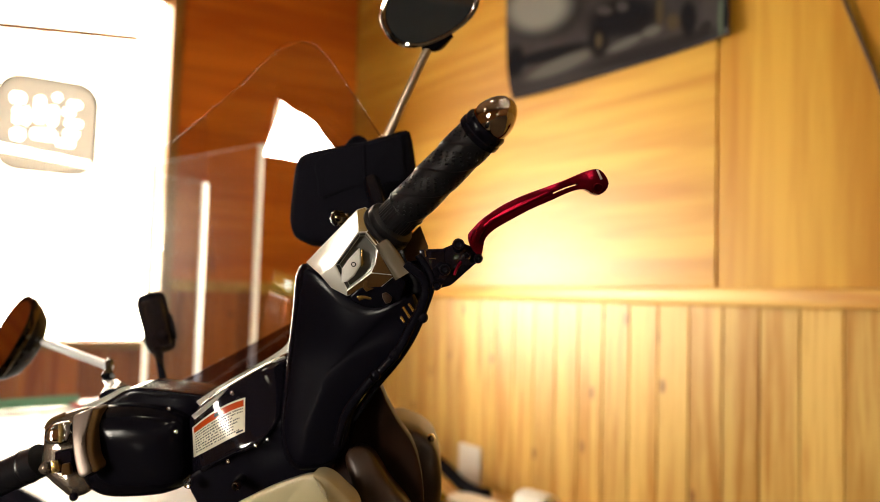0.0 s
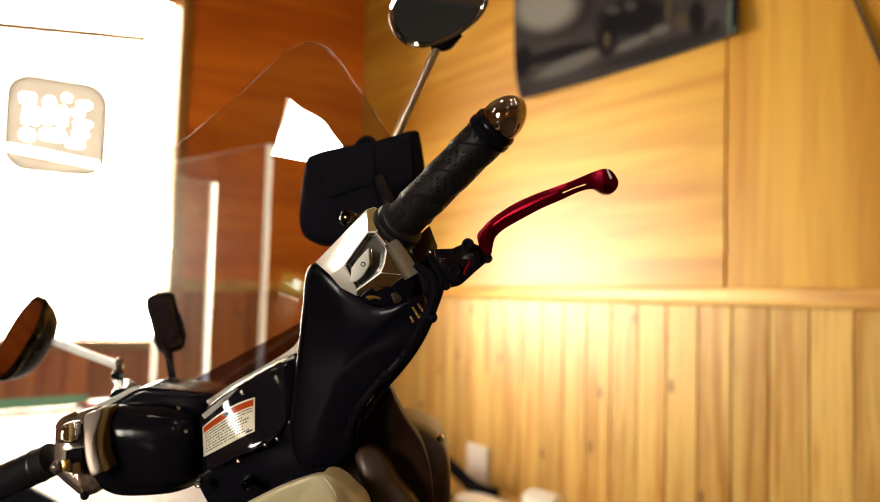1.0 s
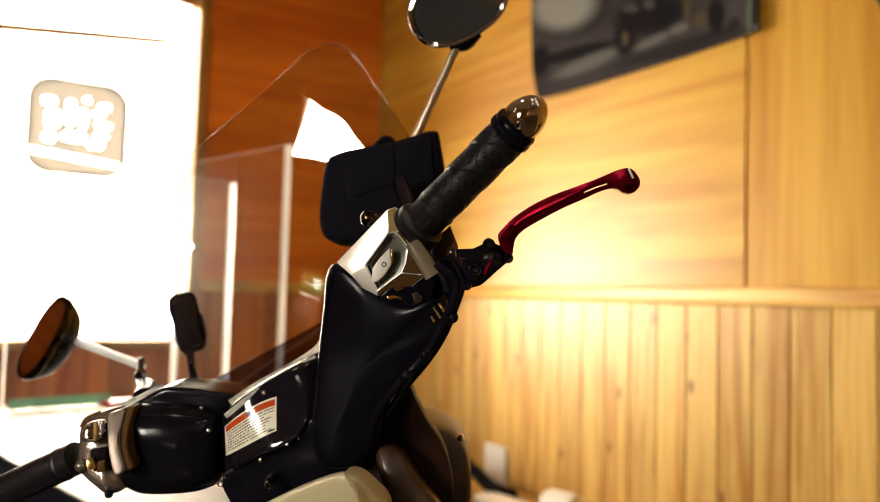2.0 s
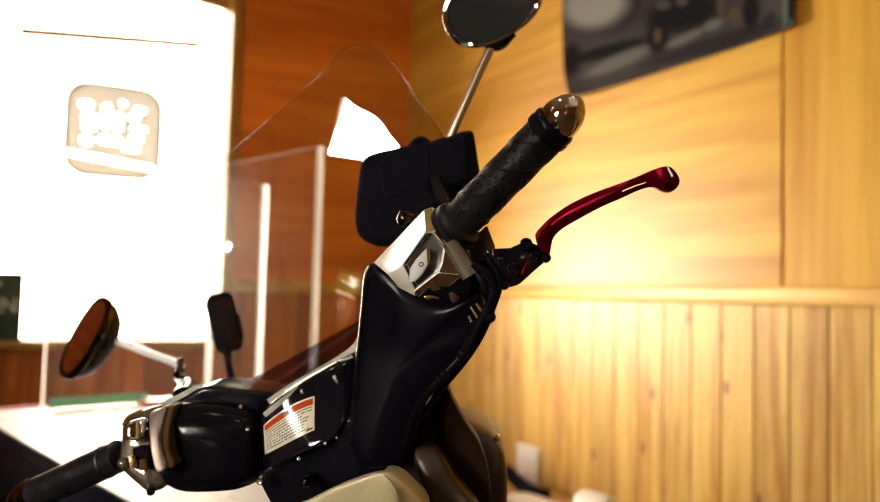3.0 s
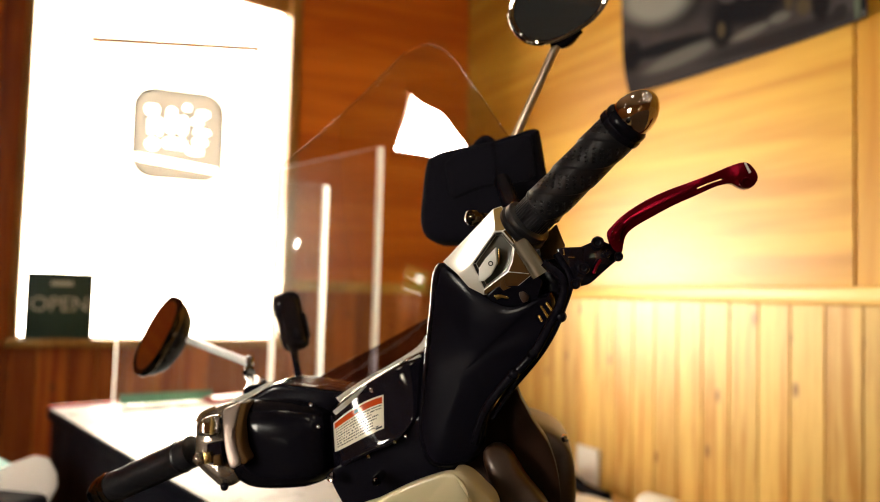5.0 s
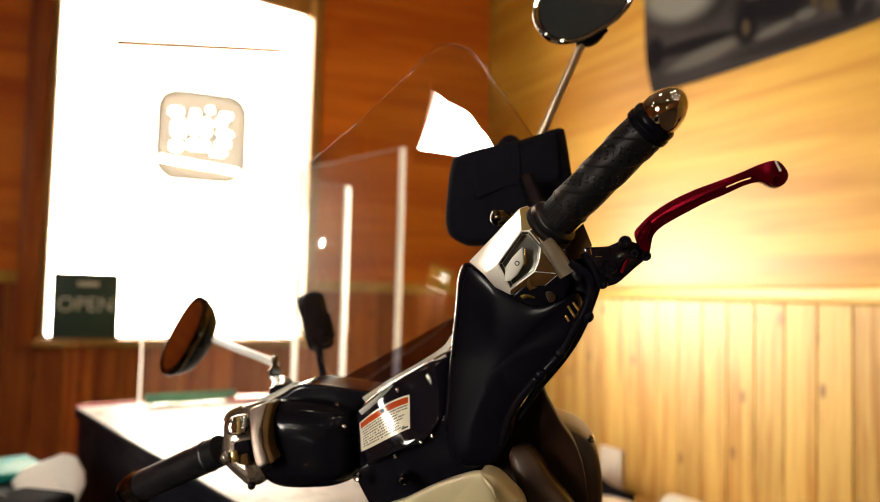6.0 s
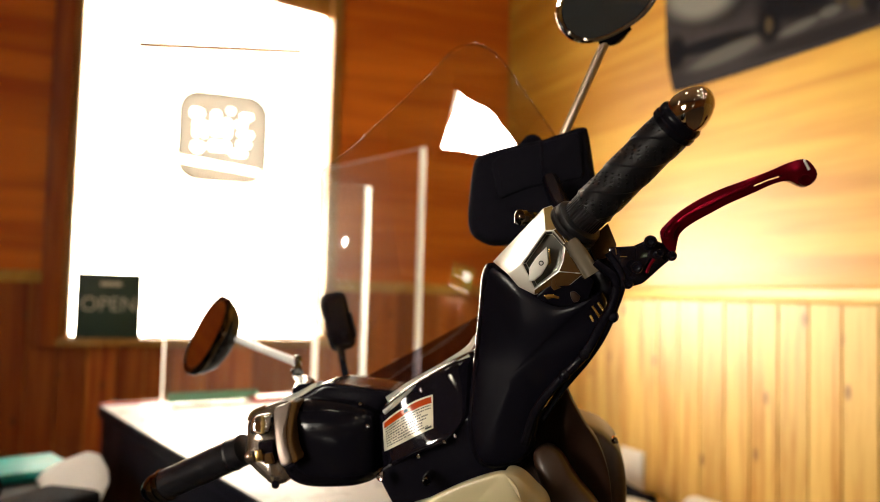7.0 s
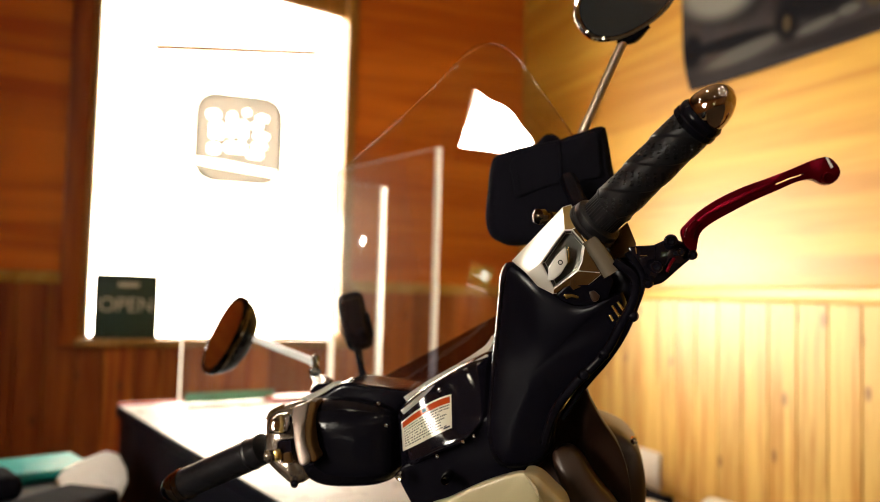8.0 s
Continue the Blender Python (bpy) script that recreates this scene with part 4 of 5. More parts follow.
part("starter_button", plate([(0.3309, 0.594, 1.003), (0.3347, 0.592, 1.004), (0.3392, 0.590, 0.9998), (0.3381, 0.5908, 0.9954), (0.3343, 0.5928, 0.9943), (0.332, 0.5938, 0.9986)], AWAY, 0.005, 0.001), BROWN, lower)
# brass star shape made for a glint below the switch
part("starter_glint", plate([(0.3128, 0.6062, 0.9994), (0.3161, 0.6045, 1.001), (0.3196, 0.6028, 1.001), (0.3248, 0.6003, 0.9993), (0.325, 0.6004, 0.9969), (0.3197, 0.603, 0.9977), (0.3159, 0.6049, 0.9961)], AWAY, 0.004, 0.0008), BRASS, lower)
part("front_cover", plate([(0.35, 0.605, 1.044), (0.363, 0.593, 1.049), (0.374, 0.585, 1.042), (0.3765, 0.5892, 1.013), (0.3718, 0.5976, 1.002), (0.364, 0.598, 1.015)], AWAY, 0.02, 0.002), SATIN_BLACK, scooter)
part("cover_edge", plate([(0.356, 0.592, 1.055), (0.362, 0.585, 1.063), (0.368, 0.58, 1.044), (0.366, 0.582, 1.04), (0.365, 0.583, 1.034), (0.354, 0.592, 1.031), (0.351, 0.596, 1.043)], AWAY, 0.006, 0.0012), BRONZE, scooter, "bronze edge of the front cover")
part("lower_cover", plate([(0.35, 0.605, 1.029), (0.369, 0.585, 1.037), (0.3734, 0.5818, 1.024), (0.3729, 0.588, 1.001), (0.365, 0.5994, 0.9857), (0.357, 0.607, 0.994)], AWAY, 0.02, 0.002), SATIN_BLACK, scooter)

# brake lever with slot and ball end, its perch and bolts
perch = part("lever_perch", plate([(0.363, 0.553, 1.041), (0.3715, 0.547, 1.046), (0.3785, 0.5425, 1.047), (0.385, 0.5385, 1.044), (0.388, 0.5365, 1.04), (0.392, 0.534, 1.037), (0.3915, 0.535, 1.033), (0.388, 0.537, 1.03), (0.382, 0.542, 1.023), (0.3745, 0.5475, 1.014), (0.3715, 0.55, 1.011), (0.363, 0.555, 1.008), (0.359, 0.558, 1.01), (0.361, 0.556, 1.023), (0.363, 0.554, 1.031)], AWAY, 0.014, 0.0022, segments=3), GLOSS_BLACK, scooter, "black lever perch")
part("clamp", plate([(0.347, 0.5625, 1.04), (0.353, 0.5585, 1.041), (0.3655, 0.550, 1.042), (0.366, 0.5505, 1.032), (0.364, 0.5525, 1.023), (0.361, 0.5555, 1.011), (0.357, 0.558, 1.014), (0.3535, 0.5595, 1.025), (0.349, 0.5615, 1.034)], AWAY, 0.020, 0.0016), GLOSS_BLACK, perch)
for c, r in (((0.3708, 0.5385, 1.045), 0.0052), ((0.3625, 0.5455, 1.024), 0.0052), ((0.3575, 0.5495, 1.011), 0.0044), ((0.3849, 0.530, 1.034), 0.0042), ((0.3773, 0.535, 1.036), 0.0034)):
    bolt = part("bolt", lathe(Vector(c), Vector(c) + AWAY, [(-0.0030, r * 0.55), (-0.0042, r * 0.62), (-0.0044, r * 0.85), (-0.0030, r), (0.004, r)], 24), GLOSS_BLACK, perch)
    part("socket", lathe(Vector(c), Vector(c) + AWAY, [(-0.0034, r * 0.1), (-0.0034, r * 0.3), (-0.0038, r * 0.5), (-0.002, r * 0.55)], 6), SATIN_BLACK, bolt, smooth=False)
# brass slivers imitate two glints on the clamp
part("clamp_glint", limb([(0.3456, 0.5502, 1.039), (0.3466, 0.5499, 1.034)], [(0.0005, 0.0006)] * 2), BRASS, perch)
part("clamp_glint", limb([(0.349, 0.5485, 1.0325), (0.3534, 0.5455, 1.0325)], [(0.0005, 0.0004)] * 2), BRASS, perch)
part("return_spring", tube([(0.3673, 0.5385, 1.02), (0.3692, 0.537, 1.026), (0.3716, 0.535, 1.031)], 0.0014), RED, perch)
slot = [(0.423, 0.482, 1.088), (0.429, 0.474, 1.092), (0.435, 0.466, 1.095), (0.435, 0.466, 1.094), (0.429, 0.474, 1.091), (0.423, 0.482, 1.087)]
LEVER = [(0.379, 0.533, 1.044), (0.377, 0.534, 1.053), (0.38, 0.531, 1.059), (0.386, 0.524, 1.068), (0.396, 0.513, 1.078), (0.407, 0.5, 1.086), (0.418, 0.487, 1.092), (0.428, 0.473, 1.098), (0.437, 0.461, 1.104), (0.443, 0.453, 1.106), (0.447, 0.449, 1.102), (0.45, 0.447, 1.095), (0.449, 0.449, 1.089), (0.446, 0.454, 1.0855), (0.4425, 0.4575, 1.0872), (0.4385, 0.4625, 1.0905), (0.432, 0.471, 1.0885), (0.423, 0.483, 1.082), (0.413, 0.496, 1.075), (0.402, 0.509, 1.066), (0.393, 0.519, 1.058), (0.388, 0.524, 1.051), (0.387, 0.526, 1.043), (0.386, 0.527, 1.036), (0.383, 0.531, 1.038)]
lever = part("brake_lever", plate(spline(LEVER, 90, True), AWAY, 0.0110, 0.0020, (slot,), 3), RED, scooter, "red anodised slotted brake lever", angle=70)
upper, under_edge = resample(LEVER[2:10], 40), resample(LEVER[22:13:-1], 40)
rib = [upper[k].lerp(under_edge[k], 0.30) - AWAY * 0.0004 for k in range(3, 27)] + [upper[k].lerp(under_edge[k], 0.62) - AWAY * 0.0004 for k in range(26, 2, -1)]
part("rib", plate(rib, AWAY, 0.004, 0.0005), RED, lever)
part("ball_hole", lathe(Vector((0.442, 0.451, 1.09)), Vector((0.442, 0.451, 1.09)) + AWAY, [(0.0, 0.0028), (-0.0006, 0.0036), (0.0, 0.0044), (0.002, 0.0046), (0.002, 0.0028)], 20, caps=(False, False)), RED, lever)
part("adjuster", limb([(0.38, 0.528, 1.047), (0.381, 0.527, 1.053), (0.385, 0.524, 1.06)], [(0.003, 0.004), (0.0045, 0.004), (0.003, 0.003)]), RED, lever)
part("lever_mark", plate([(0.441, 0.452, 1.105), (0.442, 0.451, 1.105), (0.445, 0.449, 1.098), (0.444, 0.45, 1.097)], AWAY, 0.001, 0.0002), WHITE, lever)

# black cover that carries the right switch
arm = part("handle_cover", pillow([(0.284, 0.667, 1.02), (0.288, 0.655, 1.028), (0.301, 0.638, 1.016), (0.316, 0.625, 1.003), (0.333, 0.611, 0.994), (0.351, 0.594, 1), (0.3603, 0.5883, 1.005), (0.3659, 0.59, 0.9918), (0.3651, 0.5949, 0.9687), (0.3559, 0.611, 0.9487), (0.3434, 0.6278, 0.9248), (0.3378, 0.6446, 0.9008), (0.3344, 0.6518, 0.8669), (0.322, 0.66, 0.846), (0.292, 0.673, 0.844), (0.282, 0.683, 0.87), (0.283, 0.683, 0.911), (0.285, 0.681, 0.951), (0.285, 0.674, 0.99)], AWAY, 0.075, n=96, front=0.20, flat=True), SATIN_BLACK, scooter, "satin black handlebar cover")
part("seam", tube([(0.284, 0.644, 1.027), (0.298, 0.63, 1.015), (0.31, 0.616, 1.002)], 0.0012), GLOSS_BLACK, arm)
for k, path in enumerate(([(0.338, 0.568, 1.028), (0.352, 0.56, 1.015), (0.3525, 0.5622, 0.9959), (0.3478, 0.5715, 0.9768), (0.3405, 0.5842, 0.9519), (0.3237, 0.6021, 0.9248), (0.3137, 0.6181, 0.8998), (0.3136, 0.6347, 0.8708)],
                          [(0.348, 0.564, 1.036), (0.3583, 0.5583, 1.015), (0.3549, 0.564, 0.9898), (0.352, 0.5755, 0.9677), (0.3456, 0.5887, 0.9468), (0.3328, 0.6046, 0.9218), (0.3237, 0.6221, 0.8938)])):
    part("brake_hose", tube(path, 0.0043 if k == 0 else 0.0033, steps=60), SATIN_BLACK, scooter)
for q in ((0.3395, 0.5832, 0.9519), (0.3272, 0.5939, 0.9338), (0.3542, 0.5649, 0.9839)):
    part("hose_clip", ball(q, 0.0052), SATIN_BLACK, scooter)
for a, b in (((0.343, 0.578, 0.992), (0.349, 0.574, 0.981)), ((0.347, 0.576, 0.995), (0.352, 0.572, 0.986)), ((0.343, 0.581, 0.984), (0.345, 0.579, 0.979))):
    part("cable_end", tube([a, b], 0.0011), BRASS, scooter)

# centre cowl with its warning label
cowl = part("centre_cowl", slab([(0.215, 0.752, 0.881), (0.228, 0.746, 0.897), (0.245, 0.738, 0.911), (0.273, 0.729, 0.929), (0.307, 0.72, 0.947)], [(0.2221, 0.7526, 0.8218), (0.2325, 0.732, 0.8359), (0.2504, 0.7137, 0.8507), (0.2673, 0.698, 0.8618), (0.2839, 0.6861, 0.885)], AWAY, 0.07, 0.012, side=2.5), GLOSS_BLACK, scooter, "gloss black centre cowl", angle=80)
under = part("lower_cowl", pillow([(0.217, 0.7391, 0.8293), (0.2312, 0.7288, 0.8428), (0.2506, 0.7149, 0.8577), (0.2721, 0.6997, 0.8726), (0.2912, 0.6861, 0.8883), (0.3081, 0.6771, 0.857), (0.305, 0.681, 0.8309), (0.2794, 0.699, 0.8161), (0.2535, 0.7171, 0.8012), (0.2359, 0.7292, 0.7936), (0.2238, 0.736, 0.8096)], AWAY, 0.05, n=66, front=0.03, flat=True), SATIN_BLACK, scooter, "black lower cowl")
part("screw", lathe((0.2449, 0.692, 0.8295), Vector((0.2449, 0.692, 0.8295)) + AWAY, [(0.001, 0.001), (-0.001, 0.0018), (-0.003, 0.003), (0, 0.0045), (0.03, 0.0045)], 16), DARK_CHROME, under)
# two pale strips imitate the highlights along the cowl's upper edge
part("cowl_highlight", limb([(0.218, 0.737, 0.885), (0.239, 0.729, 0.904), (0.268, 0.723, 0.923), (0.297, 0.719, 0.94)], [(0.0024, 0.0024), (0.0024, 0.0024), (0.0014, 0.0014), (0.0014, 0.0014)]), EDGE, cowl, "pale strip standing in for a highlight on the cowl edge")
part("cowl_highlight", limb([(0.228, 0.758, 0.894), (0.249, 0.753, 0.909), (0.281, 0.747, 0.929), (0.308, 0.747, 0.944), (0.313, 0.74, 0.957)], [(0.0030, 0.0030), (0.0030, 0.0030), (0.0018, 0.0018), (0.0030, 0.0030), (0.0016, 0.0016)]), EDGE, cowl, "pale strip standing in for a highlight on the cowl edge")
for q in ((0.211, 0.72, 0.829),):
    part("screw", lathe(q, Vector(q) + AWAY, [(-0.002, 0.001), (-0.003, 0.003), (0, 0.0045), (0.004, 0.0045)], 14), CHROME, cowl)

# chrome beads added to stand in for glints on the black cowl
for q in ((0.202, 0.761, 0.89), (0.204, 0.742, 0.872), (0.244, 0.709, 0.909), (0.238, 0.695, 0.851), (0.271, 0.688, 0.869), (0.261, 0.69, 0.864)):
    part("glint_bead", ball(q, 0.0021, n=12), CHROME, cowl)


def drape(target, corners, lo, hi, away, lift, thick, nu=14, nv=10):
    """A film that lies on target, between a top and a bottom edge of three points each, from lo to hi in its (u, v)."""
    me, base = target.data, BASE[target]
    tree = BVHTree.FromPolygons([v.co + base for v in me.vertices], [p.vertices[:] for p in me.polygons])
    tl, tm, tr, br, bm_, bl = (Vector(c) for c in corners)
    rings = []
    for j in range(nv + 1):
        v = lo[1] + (hi[1] - lo[1]) * j / nv
        row = []
        for i in range(nu + 1):
            u = lo[0] + (hi[0] - lo[0]) * i / nu
            k0, k1, k2 = (u - 0.38) * (u - 1) / 0.38, u * (1 - u) / 0.2356, u * (u - 0.38) / 0.62
            p = (tl * k0 + tm * k1 + tr * k2).lerp(bl * k0 + bm_ * k1 + br * k2, v)
            hit = tree.ray_cast(p - away * 0.3, away)
            q = hit[0] if hit[0] is not None else p
            row.append(q - away * lift)
        rings.append(row)
    bm = skin(rings, (False, False), False)
    made = bmesh.ops.extrude_face_region(bm, geom=bm.faces[:])
    bmesh.ops.translate(bm, verts=[g for g in made["geom"] if isinstance(g, bmesh.types.BMVert)], vec=-away * thick)
    return bm


LAB = ((0.207, 0.725, 0.8729), (0.227, 0.721, 0.889), (0.257, 0.712, 0.904), (0.258, 0.707, 0.875), (0.234, 0.714, 0.862), (0.207, 0.72, 0.8459))
label = part("warning_label", drape(cowl, LAB, (0, 0), (1, 1), AWAY, 0.0006, 0.0003), LABEL, cowl, "white warning label with an orange header", angle=60)
part("header", drape(cowl, LAB, (0.03, 0.05), (0.97, 0.24), AWAY, 0.0011, 0.0002, 12, 2), ORANGE, label)
rnd = random.Random(4)
for k in range(8):
    v = 0.28 + k * 0.082
    u, stop = 0.05, (0.95 if k < 2 else rnd.uniform(0.62, 0.9))
    while u < stop:
        w = rnd.uniform(0.014, 0.034)
        part("writing", drape(cowl, LAB, (u, v), (min(u + w, 0.96), v + 0.038), AWAY, 0.0011, 0.0002, 2, 1), INK, label, smooth=False)
        u += w + (0.012 if rnd.random() < 0.85 else 0.03)
part("writing", drape(cowl, LAB, (0.74, 0.90), (0.93, 0.95), AWAY, 0.0011, 0.0002, 2, 1), INK, label, smooth=False)
part("writing", drape(cowl, LAB, (0.42, 0.08), (0.50, 0.2), AWAY, 0.0015, 0.0002, 2, 1), INK, label, smooth=False)

# left half of the bar
barrel = part("handle_cover", pillow([(0.149, 0.816, 0.886), (0.17, 0.802, 0.891), (0.194, 0.786, 0.89), (0.216, 0.772, 0.884), (0.224, 0.767, 0.873), (0.2275, 0.767, 0.845), (0.227, 0.769, 0.821), (0.214, 0.779, 0.81), (0.192, 0.793, 0.8055), (0.166, 0.811, 0.804), (0.151, 0.82, 0.81), (0.1425, 0.825, 0.819), (0.149, 0.819, 0.846), (0.147, 0.819, 0.866)], AWAY, 0.085, n=84, front=0.34), COVER_BLACK, scooter, "gloss black left handlebar cover")
part("top_cover", pillow([(0.142, 0.838, 0.878), (0.163, 0.823, 0.894), (0.179, 0.812, 0.905), (0.197, 0.8, 0.905), (0.2215, 0.784, 0.9025), (0.242, 0.771, 0.9), (0.236, 0.775, 0.892), (0.23, 0.78, 0.879), (0.213, 0.792, 0.875), (0.184, 0.811, 0.88), (0.159, 0.827, 0.879)], AWAY, 0.07, n=66, front=0.10, flat=True), COVER_BLACK, scooter)
# pale strip in place of the highlight on the cover's top edge
part("edge_highlight", limb([(0.127, 0.853, 0.873), (0.146, 0.840, 0.883), (0.1605, 0.830, 0.892), (0.1725, 0.8215, 0.9005), (0.179, 0.818, 0.905)], [(0.003, 0.003), (0.0055, 0.0045), (0.0045, 0.004), (0.004, 0.004), (0.002, 0.002)]), EDGE, barrel)
left_box = part("switch_housing", pillow([(0.108, 0.835, 0.853), (0.11, 0.838, 0.869), (0.126, 0.836, 0.88), (0.148, 0.832, 0.886), (0.153, 0.826, 0.881), (0.149, 0.818, 0.862), (0.147, 0.811, 0.847), (0.151, 0.802, 0.833), (0.143, 0.805, 0.827), (0.146, 0.802, 0.817), (0.142, 0.803, 0.81), (0.13, 0.806, 0.808), (0.123, 0.812, 0.813), (0.113, 0.82, 0.822), (0.106, 0.826, 0.832)], AWAY, 0.05, n=75, front=0.20), OLIVE_SILVER, scooter, "olive silver left switch housing", angle=50)
part("flank", plate(spline([(0.1251, 0.7939, 0.8823), (0.1322, 0.7928, 0.8861), (0.1394, 0.7911, 0.8894), (0.1361, 0.7839, 0.8781), (0.132, 0.7754, 0.8651), (0.1339, 0.7725, 0.8512), (0.1376, 0.7687, 0.8377), (0.1303, 0.7728, 0.8318), (0.1255, 0.7766, 0.8457), (0.1232, 0.7804, 0.8649)], 50, True), AWAY, 0.016, 0.003, segments=3), FLANK, left_box)
part("bronze_band", plate(spline([(0.1396, 0.794, 0.8882), (0.1433, 0.7926, 0.8892), (0.1472, 0.7902, 0.8891), (0.1427, 0.7823, 0.8761), (0.1396, 0.7743, 0.863), (0.1411, 0.7717, 0.849), (0.1451, 0.7681, 0.8386), (0.1386, 0.7715, 0.8358), (0.1351, 0.7751, 0.8488), (0.1328, 0.7784, 0.8646), (0.1366, 0.7864, 0.8767)], 50, True), AWAY, 0.022, 0.0035, segments=3), BRONZE, left_box, "bronze band")
horn = part("horn_button", pillow([(0.107, 0.814, 0.859), (0.108, 0.815, 0.868), (0.113, 0.814, 0.874), (0.123, 0.81, 0.876), (0.127, 0.808, 0.871), (0.125, 0.805, 0.861), (0.121, 0.807, 0.857), (0.111, 0.811, 0.856)], AWAY, 0.010, front=0.5), CHROME, left_box)
part("button_ridge", limb([(0.117, 0.807, 0.874), (0.117, 0.803, 0.866), (0.117, 0.804, 0.859)], [(0.002, 0.002)] * 3), OLIVE_GOLD, horn)
part("switch_recess", plate([(0.113, 0.804, 0.85), (0.126, 0.8, 0.852), (0.127, 0.797, 0.843), (0.126, 0.795, 0.833), (0.116, 0.798, 0.831), (0.113, 0.802, 0.84)], AWAY, 0.008, 0.001), GLOSS_BLACK, left_box, smooth=False)
part("indicator_switch", plate([(0.109, 0.798, 0.843), (0.115, 0.796, 0.844), (0.117, 0.794, 0.834), (0.11, 0.796, 0.832)], AWAY, 0.008, 0.0012), BRASS, left_box)
part("dimmer_switch", plate([(0.118, 0.796, 0.84), (0.124, 0.794, 0.841), (0.126, 0.792, 0.831), (0.118, 0.795, 0.83)], AWAY, 0.006, 0.001), BRONZE, left_box)
part("knob", ball((0.108, 0.815, 0.834), 0.0062), OLIVE_SILVER, left_box)
part("glint_screw", ball((0.129, 0.805, 0.867), 0.002, n=10), CHROME, left_box)
part("top_lever", limb([(0.11, 0.842, 0.865), (0.115, 0.84, 0.872), (0.126, 0.836, 0.879)], [(0.003, 0.003), (0.005, 0.004), (0.003, 0.003)]), BRONZE, left_box)
part("lug", ball((0.13, 0.796, 0.81), 0.004), SATIN_BLACK, left_box)
LA, LB = Vector((0.107, 0.839, 0.837)), Vector((0.04, 0.918, 0.789))
LT = (LB - LA).normalized()
grip(LA, LB, 0.0158, scooter, 2)
part("bar_end", lathe(LB, LB + LT, [(-0.001, 0.0172), (0.004, 0.0178), (0.0075, 0.0165)]), DARK_CHROME, scooter)
part("bar_end", lathe(LB + LT * 0.0076, LB + LT, [(0, 0.0160), (0.002, 0.0166), (0.007, 0.0164), (0.012, 0.0152), (0.017, 0.0132), (0.0215, 0.0104), (0.0245, 0.0072), (0.026, 0.0035), (0.0264, 0.0004)], 48), DARK_CHROME, scooter, "polished chrome bullet bar end", angle=60)


# mirrors
def mirror(centre, face, long_axis, a, b, depth, stem, r, name_label, metal, edge, glass):
    """Oval mirror: bowl, bright rim, glass, stem."""
    c, n = Vector(centre), Vector(face).normalized()
    u = Vector(long_axis)
    u = (u - n * u.dot(n)).normalized()
    v = n.cross(u)
    ring = lambda k, z, p=2.3: [c + n * z + u * (a * k * math.copysign(abs(math.cos(t)) ** (2 / p), math.cos(t))) + v * (b * k * math.copysign(abs(math.sin(t)) ** (2 / p), math.sin(t))) for t in [2 * math.pi * j / 48 for j in range(48)]]
    head = part("mirror", skin([ring(0.15, -depth), ring(0.45, -depth * 0.93), ring(0.72, -depth * 0.74), ring(0.9, -depth * 0.42), ring(0.98, -depth * 0.14), ring(1.0, 0), ring(0.985, 0.003), ring(0.88, 0.0035), ring(0.87, 0.001)], (True, True)), SHELL_BLACK, scooter, name_label, angle=60)
    part("rim", skin([ring(0.985, -0.006), ring(1.012, -0.004), ring(1.022, 0.0), ring(1.006, 0.004), ring(0.955, 0.0048), ring(0.90, 0.0035)], (False, False)), edge, head)
    part("glass", skin([ring(0.89, 0.0012), ring(0.89, 0.0034)]), glass, head, smooth=False)
    part("stem", tube(stem, r), metal, head)
    return head


mirror((0.446, 0.715, 1.316), -AWAY * 0.93 - UP * 0.22 + RIGHT * 0.05, RIGHT * 0.86 + UP * 0.50, 0.056, 0.037, 0.030, [(0.42, 0.76, 1.169), (0.435, 0.746, 1.216), (0.45, 0.734, 1.261), (0.457, 0.73, 1.279)], 0.0050, "oval black mirror with a chrome rim", STEM, RIM, MIRROR)
part("mirror_boss", limb([(0.45, 0.735, 1.275), (0.464, 0.725, 1.279), (0.475, 0.713, 1.29)], [(0.006, 0.004), (0.009, 0.006), (0.004, 0.003)]), SATIN_BLACK, scooter)
mirror((0.104, 1.17, 0.933), -LAWAY * 0.30 - LRIGHT * 0.86 + UP * 0.42, UP * 0.87 + LRIGHT * 0.49, 0.058, 0.044, 0.036, [(0.141, 1.144, 0.929), (0.166, 1.088, 0.919), (0.193, 1.041, 0.909), (0.198, 1.019, 0.906)], 0.0052, "oval black mirror on a silver stem", BRIGHT, GUNMETAL, MIRROR_BRIGHT)
part("mirror_mount", lathe((0.192, 0.994, 0.898), (0.197, 1.013, 0.925), [(0, 0.008), (0.003, 0.0065), (0.008, 0.004), (0.015, 0.004), (0.017, 0.0052), (0.020, 0.0050), (0.0225, 0.0036), (0.024, 0.0012)]), DARK_CHROME, scooter)
part("mount_base", limb([(0.192, 0.99, 0.893), (0.192, 0.947, 0.890), (0.182, 0.908, 0.884)], [(0.008, 0.004), (0.012, 0.007), (0.014, 0.010)]), SATIN_BLACK, scooter)

# phone mount on a thin arm
TIPPED = Matrix((LRIGHT, LAWAY, UP)).transposed() @ Matrix.Rotation(radians(-14), 3, "Y")
mount2 = part("phone_mount", box((0.262, 1.068, 0.958), (0.036, 0.026, 0.080), TIPPED, 0.011, 5), FABRIC, scooter, "black phone mount")
part("pad", box((0.258, 1.052, 0.958), (0.026, 0.010, 0.064), TIPPED, 0.004, 3), GLOSS_BLACK, mount2)
